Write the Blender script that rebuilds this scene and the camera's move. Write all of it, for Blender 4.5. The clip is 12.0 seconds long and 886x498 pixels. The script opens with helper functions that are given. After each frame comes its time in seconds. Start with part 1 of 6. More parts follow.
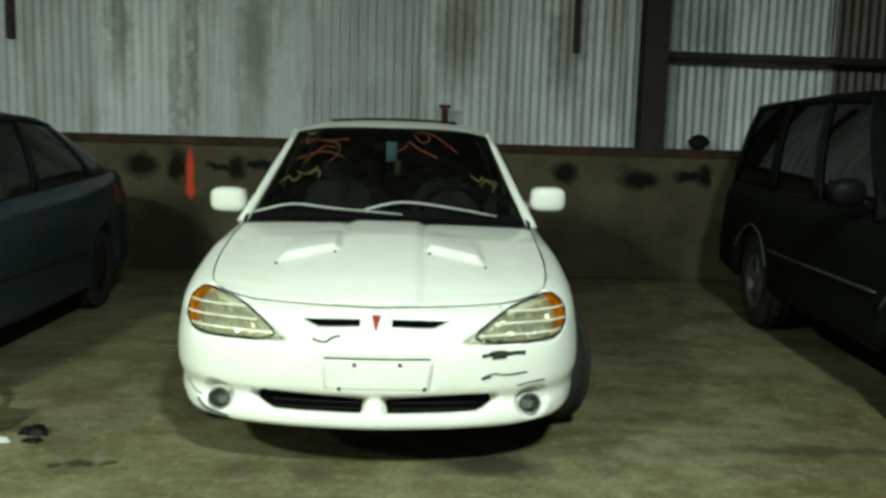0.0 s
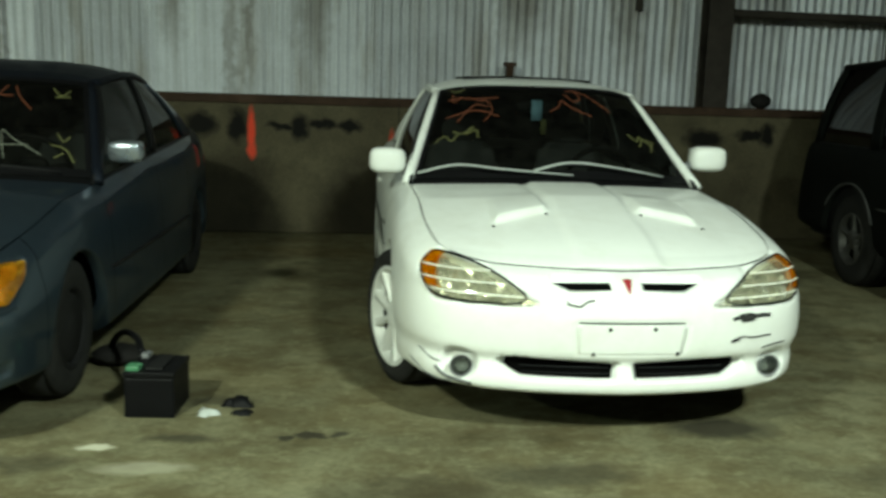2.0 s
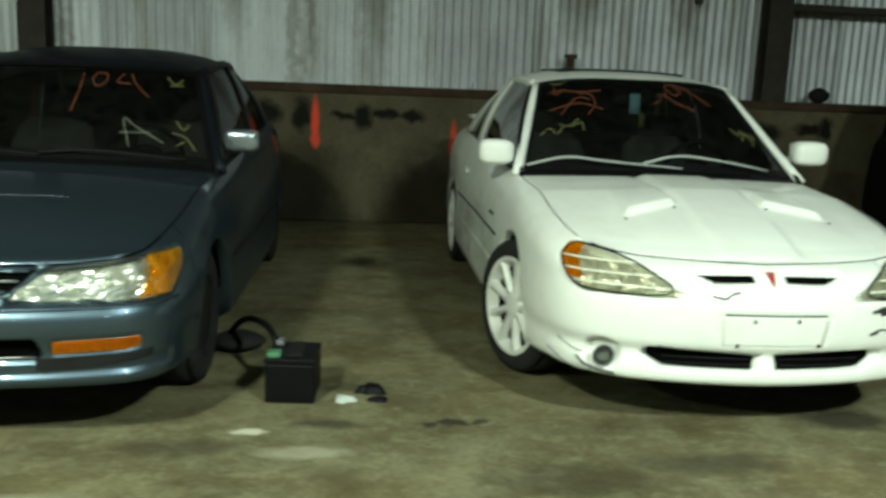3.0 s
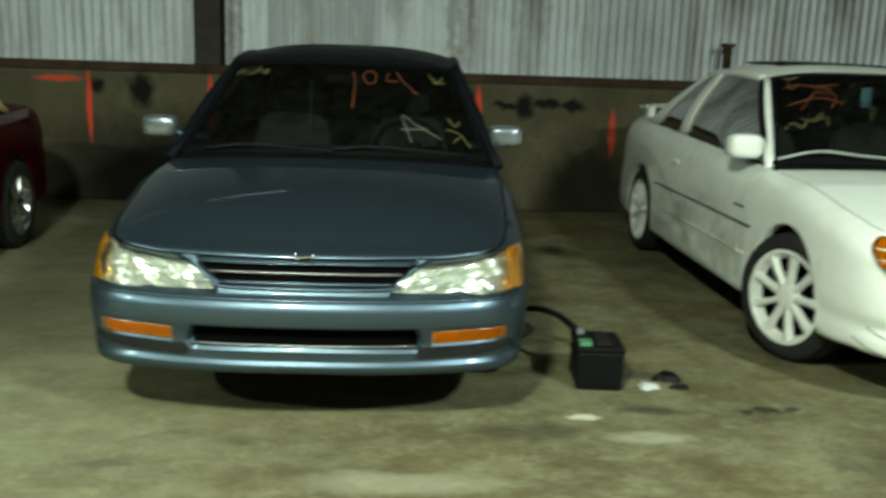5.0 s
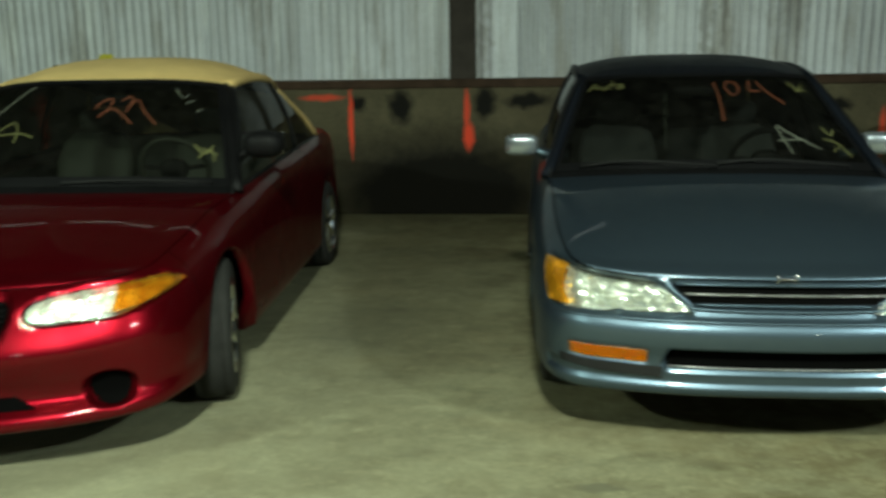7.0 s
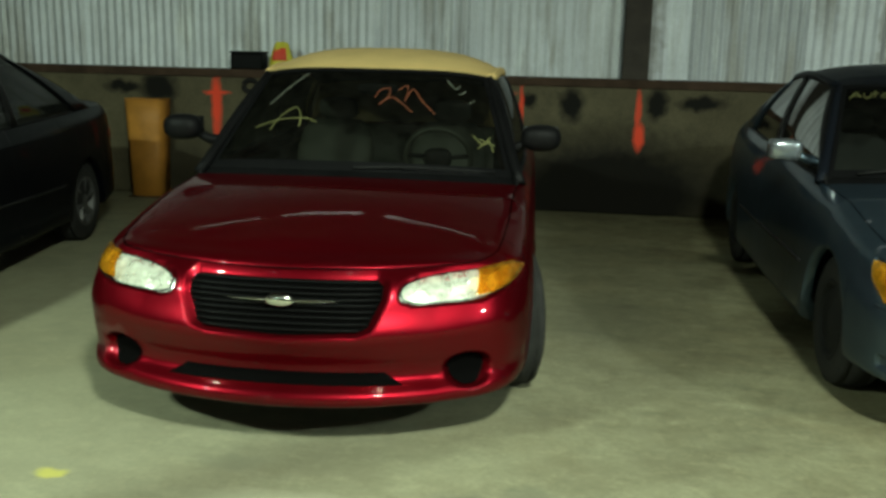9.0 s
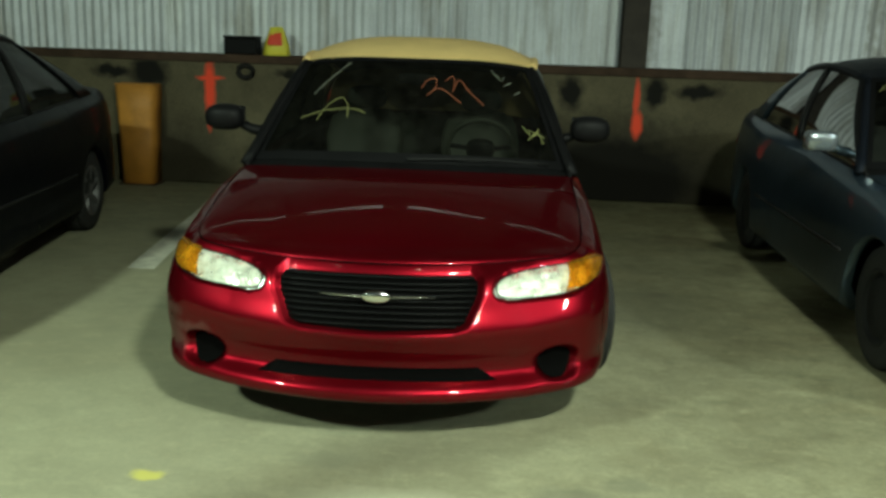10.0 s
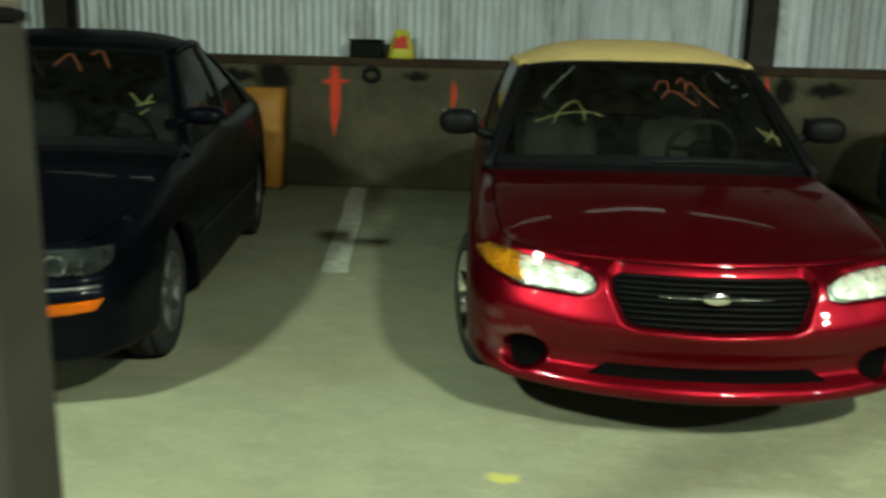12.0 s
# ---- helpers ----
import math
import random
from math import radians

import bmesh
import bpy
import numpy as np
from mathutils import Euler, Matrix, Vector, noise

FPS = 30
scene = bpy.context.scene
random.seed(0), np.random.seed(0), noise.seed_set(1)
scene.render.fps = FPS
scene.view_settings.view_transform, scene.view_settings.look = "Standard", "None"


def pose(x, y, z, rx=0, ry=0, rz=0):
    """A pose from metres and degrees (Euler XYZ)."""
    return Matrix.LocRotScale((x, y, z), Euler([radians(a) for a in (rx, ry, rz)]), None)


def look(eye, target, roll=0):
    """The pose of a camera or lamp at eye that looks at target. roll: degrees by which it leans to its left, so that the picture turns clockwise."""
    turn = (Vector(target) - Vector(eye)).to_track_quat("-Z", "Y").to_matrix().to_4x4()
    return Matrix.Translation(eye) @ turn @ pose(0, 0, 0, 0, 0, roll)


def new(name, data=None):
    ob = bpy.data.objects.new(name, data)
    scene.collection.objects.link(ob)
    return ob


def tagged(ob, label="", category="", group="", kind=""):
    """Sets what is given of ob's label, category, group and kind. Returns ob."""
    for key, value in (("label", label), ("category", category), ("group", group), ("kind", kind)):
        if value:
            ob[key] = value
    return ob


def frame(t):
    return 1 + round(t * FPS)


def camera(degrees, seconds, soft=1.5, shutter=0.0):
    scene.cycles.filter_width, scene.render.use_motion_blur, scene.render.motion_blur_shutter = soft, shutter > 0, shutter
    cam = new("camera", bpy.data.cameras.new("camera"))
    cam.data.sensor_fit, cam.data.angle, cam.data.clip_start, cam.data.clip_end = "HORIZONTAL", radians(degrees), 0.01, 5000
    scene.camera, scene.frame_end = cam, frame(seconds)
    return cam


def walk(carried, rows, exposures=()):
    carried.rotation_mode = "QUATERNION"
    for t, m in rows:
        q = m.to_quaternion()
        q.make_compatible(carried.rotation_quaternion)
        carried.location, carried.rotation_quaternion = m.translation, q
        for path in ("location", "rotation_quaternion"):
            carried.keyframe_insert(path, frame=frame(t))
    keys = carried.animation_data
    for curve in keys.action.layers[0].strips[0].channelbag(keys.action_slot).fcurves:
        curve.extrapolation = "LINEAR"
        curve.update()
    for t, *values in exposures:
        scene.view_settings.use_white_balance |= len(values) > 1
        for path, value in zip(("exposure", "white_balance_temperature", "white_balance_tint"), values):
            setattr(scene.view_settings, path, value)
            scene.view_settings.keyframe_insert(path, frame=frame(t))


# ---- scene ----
cam = camera(53.0, 12.0, soft=3.1, shutter=0.5)

PATH = [
    (0, (0.58, 0.368, 1.422), (0.648, 2.35, 1.163), 1.6),
    (0.5, (0.284, 0.387, 1.43), (0.494, 2.352, 1.122), 0.9),
    (0.8, (0.116, 0.349, 1.443), (0.372, 2.306, 1.12), 0.7),
    (1, (-0.02, 0.407, 1.399), (0.247, 2.36, 1.063), 2.3),
    (1.5, (-0.313, 0.524, 1.404), (-0.039, 2.472, 1.044), 2.1),
    (2, (-0.629, 0.544, 1.386), (-0.432, 2.504, 1.041), 1.7),
    (2.5, (-0.951, 0.532, 1.389), (-0.629, 2.465, 0.99), 2.5),
    (3, (-1.215, 0.544, 1.381), (-1.019, 2.5, 1.013), 2.3),
    (3.2, (-1.349, 0.584, 1.385), (-1.128, 2.532, 0.986), 1.0),
    (4.8, (-2.249, 0.438, 1.464), (-2.101, 2.386, 1.035), 2.0),
    (5, (-2.428, 0.468, 1.421), (-2.314, 2.423, 1.011), 2.0),
    (5.1, (-2.464, 0.496, 1.424), (-2.372, 2.438, 0.959), 1.0),
    (5.5, (-2.759, 0.509, 1.439), (-2.673, 2.456, 0.991), 2.9),
    (6, (-3.131, 0.429, 1.457), (-2.965, 2.374, 1.025), 1.4),
    (6.5, (-3.423, 0.45, 1.434), (-3.412, 2.407, 1.02), 2.2),
    (7, (-3.727, 0.488, 1.484), (-3.889, 2.439, 1.073), -0.8),
    (7.2, (-3.882, 0.425, 1.473), (-4.05, 2.37, 1.042), 1.3),
    (8.8, (-4.796, 0.271, 1.486), (-4.980, 2.223, 1.092), -0.1),
    (9, (-4.889, 0.275, 1.478), (-5.149, 2.213, 1.060), 1.4),
    (9.5, (-5.091, 0.230, 1.472), (-5.294, 2.181, 1.062), 2.0),
    (9.6, (-5.190, 0.222, 1.490), (-5.320, 2.174, 1.060), 2.8),
    (10, (-5.444, 0.226, 1.507), (-5.578, 2.174, 1.054), 1.9),
    (10.5, (-5.713, 0.262, 1.481), (-5.725, 2.206, 0.999), -0.2),
    (11, (-6.019, 0.295, 1.486), (-5.975, 2.247, 1.052), 3.0),
    (11.1, (-6.078, 0.241, 1.481), (-6.026, 2.192, 1.043), 3.5),
    (11.4, (-6.282, 0.228, 1.447), (-6.235, 2.172, 0.981), 2.0),
    (11.5, (-6.430, 0.250, 1.465), (-6.359, 2.190, 0.987), 1.1),
    (11.8, (-6.557, 0.175, 1.455), (-6.651, 2.122, 1.009), 0.6),
    (12, (-6.658, 0.105, 1.499), (-6.806, 2.047, 1.045), 1.3),
]
walk(cam, [(t, look(eye, target, roll)) for t, eye, target, roll in PATH], [(0.0, -0.16), (3.2, -0.16), (4.8, 0.02), (12.0, 0.02)])

# ---- light ----
world = bpy.data.worlds.new("world")
scene.world = world
world.use_nodes = True
world.node_tree.nodes["Background"].inputs[0].default_value = (0.8, 0.9, 1.0, 1)
world.node_tree.nodes["Background"].inputs[1].default_value = 0.0

# x, y, z, watts, colour, tilt
LAMPS = [(-10.1, -1.0, 4.4, 640, (0.79, 1.0, 0.78), 8), (-3.75, -0.8, 4.4, 620, (0.86, 1.0, 0.79), 8), (1.65, -0.8, 4.4, 620, (0.83, 1.0, 0.85), 8), (-9.6, -8.6, 4.4, 130, (0.85, 1.0, 0.8), 0), (-4.0, -8.6, 4.4, 130, (0.85, 1.0, 0.8), 0), (1.65, -8.6, 4.4, 130, (0.85, 1.0, 0.8), 0)]


def lamp_light(m, watts, colour, size, spread):
    data = bpy.data.lights.new("lamp_light", "AREA")
    data.shape, data.size, data.spread = "DISK", size, radians(spread)
    data.energy, data.color = watts, colour
    ob = new("lamp_light", data)
    ob.matrix_world = m
    return ob


for x, y, z, watts, colour, tilt in LAMPS:
    lamp_light(pose(x, y, z, tilt), watts, colour, 0.5, 165)


# a row of fluorescent tubes over the cars, close to the wall
TUBES = [(-10.4 + 1.55 * k, 8.3, 4.0) for k in range(5)]


# ---- materials ----
def nodes_of(name):
    m = bpy.data.materials.new(name)
    m.use_nodes = True
    t = m.node_tree
    return m, t.nodes, t.links, t.nodes["Principled BSDF"]


def noise_node(n, l, scale, detail=4.0, rough=0.6, vec=None):
    k = n.new("ShaderNodeTexNoise")
    k.inputs["Scale"].default_value, k.inputs["Detail"].default_value, k.inputs["Roughness"].default_value = scale, detail, rough
    if vec is not None:
        l.new(vec, k.inputs["Vector"])
    return k.outputs["Fac"]


def ramp(n, l, fac, stops):
    r = n.new("ShaderNodeValToRGB")
    e = r.color_ramp.elements
    while len(e) < len(stops):
        e.new(0.5)
    for el, (p, c) in zip(e, stops):
        el.position, el.color = p, (*c, 1) if len(c) == 3 else c
    l.new(fac, r.inputs[0])
    return r.outputs[0]


def mix(n, l, fac, a, b, mode="MIX"):
    k = n.new("ShaderNodeMix")
    k.data_type, k.blend_type = "RGBA", mode
    for sock, v in ((k.inputs[0], fac), (k.inputs[6], a), (k.inputs[7], b)):
        if hasattr(v, "is_linked"):
            l.new(v, sock)
        elif isinstance(v, (int, float)):
            sock.default_value = v
        else:
            sock.default_value = (*v, 1)
    return k.outputs[2]


def bump(n, l, b, height, strength, dist=0.01):
    k = n.new("ShaderNodeBump")
    k.inputs["Strength"].default_value, k.inputs["Distance"].default_value = strength, dist
    l.new(height, k.inputs["Height"])
    l.new(k.outputs[0], b.inputs["Normal"])


def coords(n, l, stretch=(1, 1, 1), space="Object"):
    tc, mp = n.new("ShaderNodeTexCoord"), n.new("ShaderNodeMapping")
    mp.inputs["Scale"].default_value = stretch
    l.new(tc.outputs[space], mp.inputs[0])
    return mp.outputs[0]


def world_coords(n, l, stretch=(1, 1, 1)):
    g, mp = n.new("ShaderNodeNewGeometry"), n.new("ShaderNodeMapping")
    mp.inputs["Scale"].default_value = stretch
    l.new(g.outputs["Position"], mp.inputs[0])
    return mp.outputs[0]


def plain(name, c, rough=0.5, metal=0.0, vary=0.25, scale=6.0, bumps=0.1, fine=60.0, coat=0.0, spec=0.5):
    """A surface in one colour with blotches, grain and a little relief."""
    m, n, l, b = nodes_of(name)
    v = world_coords(n, l)
    big, small = noise_node(n, l, scale, 5, 0.6, v), noise_node(n, l, fine, 3, 0.6, v)
    lo, hi = [x * (1 - vary) for x in c], [min(1, x * (1 + vary)) for x in c]
    col = ramp(n, l, big, [(0.3, lo), (0.7, hi)])
    col = mix(n, l, 0.25, col, ramp(n, l, small, [(0.3, lo), (0.7, hi)]))
    l.new(col, b.inputs["Base Color"])
    b.inputs["Metallic"].default_value = metal
    r = n.new("ShaderNodeMapRange")
    r.inputs[3].default_value, r.inputs[4].default_value = max(0.02, rough - 0.12), min(1, rough + 0.12)
    l.new(big, r.inputs[0])
    l.new(r.outputs[0], b.inputs["Roughness"])
    b.inputs["Coat Weight"].default_value, b.inputs["Coat Roughness"].default_value = coat, 0.06
    b.inputs["Specular IOR Level"].default_value = spec
    if bumps:
        bump(n, l, b, small, bumps)
    return m


def car_paint(name, c, dirt, rough=0.35, metal=0.3, coat=1.0, grime=0.5, spec=0.4, edge=None):
    """Clear-coated paint, with flakes, faint swirls and road grime towards no place in particular."""
    m, n, l, b = nodes_of(name)
    v = coords(n, l)
    big, mid, small = noise_node(n, l, 1.7, 5, 0.65, v), noise_node(n, l, 9, 6, 0.7, v), noise_node(n, l, 500, 1, 0.5, v)
    col = mix(n, l, small, [x * 0.85 for x in c], [min(1, x * 1.15) for x in c])
    mask = ramp(n, l, mix(n, l, 0.5, big, mid), [(0.46, (0, 0, 0)), (0.72, (grime, grime, grime))])
    col = mix(n, l, mask, col, dirt)
    l.new(col, b.inputs["Base Color"])
    b.inputs["Metallic"].default_value = metal
    r = n.new("ShaderNodeMapRange")
    r.inputs[3].default_value, r.inputs[4].default_value = rough, min(1, rough + 0.3)
    l.new(mask, r.inputs[0])
    l.new(r.outputs[0], b.inputs["Roughness"])
    b.inputs["Coat Weight"].default_value = coat
    b.inputs["Specular IOR Level"].default_value = spec
    if edge:
        b.inputs["Specular Tint"].default_value = (*edge, 1)
    cr = n.new("ShaderNodeMapRange")
    cr.inputs[3].default_value, cr.inputs[4].default_value = 0.025, 0.12
    l.new(mask, cr.inputs[0])
    l.new(cr.outputs[0], b.inputs["Coat Roughness"])
    bump(n, l, b, mid, 0.02, 0.01)
    return m


def glass(name, tint, dust=0.06, film=(0.35, 0.35, 0.3), shine=0.9):
    """A pane: clear by its tint, mirror-like by its angle, with a little dust."""
    m, n, l, b = nodes_of(name)
    n.remove(b)
    out = n["Material Output"]
    tr, gl, df = n.new("ShaderNodeBsdfTransparent"), n.new("ShaderNodeBsdfGlossy"), n.new("ShaderNodeBsdfDiffuse")
    tr.inputs[0].default_value = (*tint, 1)
    gl.inputs["Roughness"].default_value = 0.03
    gl.inputs[0].default_value = (shine, shine, shine, 1)
    df.inputs[0].default_value = (*film, 1)
    fr = n.new("ShaderNodeFresnel")
    fr.inputs[0].default_value = 1.45
    m1, m2 = n.new("ShaderNodeMixShader"), n.new("ShaderNodeMixShader")
    d = ramp(n, l, noise_node(n, l, 14, 6, 0.7, coords(n, l)), [(0.35, (dust * 0.3,) * 3), (0.75, (dust * 1.6,) * 3)])
    l.new(d, m1.inputs[0])
    l.new(tr.outputs[0], m1.inputs[1])
    l.new(df.outputs[0], m1.inputs[2])
    l.new(fr.outputs[0], m2.inputs[0])
    l.new(m1.outputs[0], m2.inputs[1])
    l.new(gl.outputs[0], m2.inputs[2])
    l.new(m2.outputs[0], out.inputs[0])
    return m


def concrete(name, lo, hi, stain, scale=0.8, tint=None):
    m, n, l, b = nodes_of(name)
    v = world_coords(n, l)
    big, mid, fine = noise_node(n, l, scale, 6, 0.62, v), noise_node(n, l, 3.5, 8, 0.7, v), noise_node(n, l, 45, 4, 0.7, v)
    col = ramp(n, l, big, [(0.3, lo), (0.68, hi)])
    col = mix(n, l, ramp(n, l, mid, [(0.48, (0, 0, 0)), (0.72, (0.75, 0.75, 0.75))]), col, stain)
    col = mix(n, l, 0.35, col, ramp(n, l, fine, [(0.25, [x * 0.5 for x in lo]), (0.75, [min(1, x * 1.25) for x in hi])]))
    if tint:
        wide = noise_node(n, l, 0.55, 5, 0.6, world_coords(n, l, (1, 1.5, 1)))
        col = mix(n, l, ramp(n, l, wide, [(0.5, (0, 0, 0)), (0.66, (0.7, 0.7, 0.7))]), col, tint)
        patchy = noise_node(n, l, 4.0, 7, 0.72, world_coords(n, l, (1, 1.1, 1)))
        col = mix(n, l, ramp(n, l, patchy, [(0.40, (0.4, 0.4, 0.4)), (0.52, (0, 0, 0))]), col, [x * 0.7 for x in tint])
        cloud = noise_node(n, l, 1.5, 9, 0.78, world_coords(n, l, (1, 1.3, 1)))
        col = mix(n, l, ramp(n, l, cloud, [(0.47, (0, 0, 0)), (0.6, (0.6, 0.6, 0.6))]), col, [x * 0.5 for x in tint])
        fleck = noise_node(n, l, 7.0, 8, 0.8, world_coords(n, l, (1, 1.4, 1)))
        col = mix(n, l, ramp(n, l, fleck, [(0.52, (0, 0, 0)), (0.66, (0.45, 0.45, 0.45))]), col, [min(1.0, x * 1.2) for x in hi])
        blot = noise_node(n, l, 2.2, 6, 0.7, world_coords(n, l, (1, 1.8, 1)))
        col = mix(n, l, ramp(n, l, blot, [(0.56, (0, 0, 0)), (0.74, (0.8, 0.8, 0.8))]), col, stain)
    l.new(col, b.inputs["Base Color"])
    b.inputs["Roughness"].default_value = 0.8
    b.inputs["Specular IOR Level"].default_value = 0.16
    k = mix(n, l, 0.4, mid, fine)
    bump(n, l, b, k, 0.25, 0.01)
    return m


def stained(m, spots, colour, plane, warp=0.12, soft=0.35):
    """Adds stains, marks, pale areas and painted shade to a surface: (x, y, half width, half height, strength), with
    ragged soft edges.
    """
    n, l = m.node_tree.nodes, m.node_tree.links
    b = n["Principled BSDF"]
    old = b.inputs["Base Color"].links[0].from_socket
    g, tex = n.new("ShaderNodeNewGeometry"), n.new("ShaderNodeTexNoise")
    tex.inputs["Scale"].default_value, tex.inputs["Detail"].default_value = 9.0, 5.0
    l.new(g.outputs["Position"], tex.inputs["Vector"])
    sub, mul, add = n.new("ShaderNodeVectorMath"), n.new("ShaderNodeVectorMath"), n.new("ShaderNodeVectorMath")
    sub.operation, mul.operation, add.operation = "SUBTRACT", "SCALE", "ADD"
    sub.inputs[1].default_value, mul.inputs["Scale"].default_value = (0.5, 0.5, 0.5), warp
    l.new(tex.outputs["Color"], sub.inputs[0])
    l.new(sub.outputs[0], mul.inputs[0])
    l.new(mul.outputs[0], add.inputs[0])
    l.new(g.outputs["Position"], add.inputs[1])
    total = None
    for u, v, ru, rv, strength in spots:
        mp, ln, mr = n.new("ShaderNodeMapping"), n.new("ShaderNodeVectorMath"), n.new("ShaderNodeMapRange")
        ln.operation = "LENGTH"
        if plane == "side":
            mp.inputs["Scale"].default_value, mp.inputs["Location"].default_value = (0, 1 / ru, 1 / rv), (0, -u / ru, -v / rv)
        elif plane == "floor":
            mp.inputs["Scale"].default_value, mp.inputs["Location"].default_value = (1 / ru, 1 / rv, 0), (-u / ru, -v / rv, 0)
        else:
            mp.inputs["Scale"].default_value, mp.inputs["Location"].default_value = (1 / ru, 0, 1 / rv), (-u / ru, 0, -v / rv)
        l.new(add.outputs[0], mp.inputs[0])
        l.new(mp.outputs[0], ln.inputs[0])
        l.new(ln.outputs["Value"], mr.inputs[0])
        for i, q in enumerate((1 + soft, 1 - soft, 0.0, strength)):
            mr.inputs[i + 1].default_value = q
        if total is None:
            total = mr.outputs[0]
        else:
            mx = n.new("ShaderNodeMath")
            mx.operation = "MAXIMUM"
            l.new(total, mx.inputs[0])
            l.new(mr.outputs[0], mx.inputs[1])
            total = mx.outputs[0]
    l.new(mix(n, l, total, old, colour), b.inputs["Base Color"])


def sheet_metal(name, c, streak, amount):
    """Weathered galvanised sheet with streaks that run down it, each sheet a little different."""
    m, n, l, b = nodes_of(name)
    v = world_coords(n, l)
    oi = n.new("ShaderNodeObjectInfo")
    runs = noise_node(n, l, 1.0, 5, 0.65, world_coords(n, l, (7, 7, 0.35)))
    spots, fine = noise_node(n, l, 1.6, 6, 0.6, v), noise_node(n, l, 30, 4, 0.7, v)
    col = ramp(n, l, spots, [(0.3, [x * 0.72 for x in c]), (0.7, c)])
    tone = n.new("ShaderNodeMapRange")
    tone.inputs[3].default_value, tone.inputs[4].default_value = 0.72, 1.2
    l.new(oi.outputs["Random"], tone.inputs[0])
    hsv = n.new("ShaderNodeHueSaturation")
    l.new(tone.outputs[0], hsv.inputs["Value"])
    l.new(col, hsv.inputs["Color"])
    col = mix(n, l, ramp(n, l, runs, [(0.5, (0, 0, 0)), (0.72, (amount,) * 3)]), hsv.outputs[0], streak)
    broad = noise_node(n, l, 1.0, 6, 0.6, world_coords(n, l, (2.6, 2.6, 0.5)))
    col = mix(n, l, ramp(n, l, broad, [(0.53, (0, 0, 0)), (0.64, (0.85, 0.85, 0.85))]), col, [x * k for x, k in zip(c, (0.44, 0.40, 0.34))])
    chalk = noise_node(n, l, 1.0, 6, 0.7, world_coords(n, l, (5.0, 5.0, 0.9)))
    col = mix(n, l, ramp(n, l, chalk, [(0.55, (0, 0, 0)), (0.75, (0.7, 0.7, 0.7))]), col, [min(1.0, x * 1.25) for x in c])
    col = mix(n, l, 0.2, col, ramp(n, l, fine, [(0.3, [x * 0.5 for x in c]), (0.7, c)]))
    l.new(col, b.inputs["Base Color"])
    b.inputs["Metallic"].default_value = 0.25
    r = n.new("ShaderNodeMapRange")
    r.inputs[3].default_value, r.inputs[4].default_value = 0.38, 0.6
    l.new(spots, r.inputs[0])
    l.new(r.outputs[0], b.inputs["Roughness"])
    bump(n, l, b, fine, 0.08, 0.005)
    return m


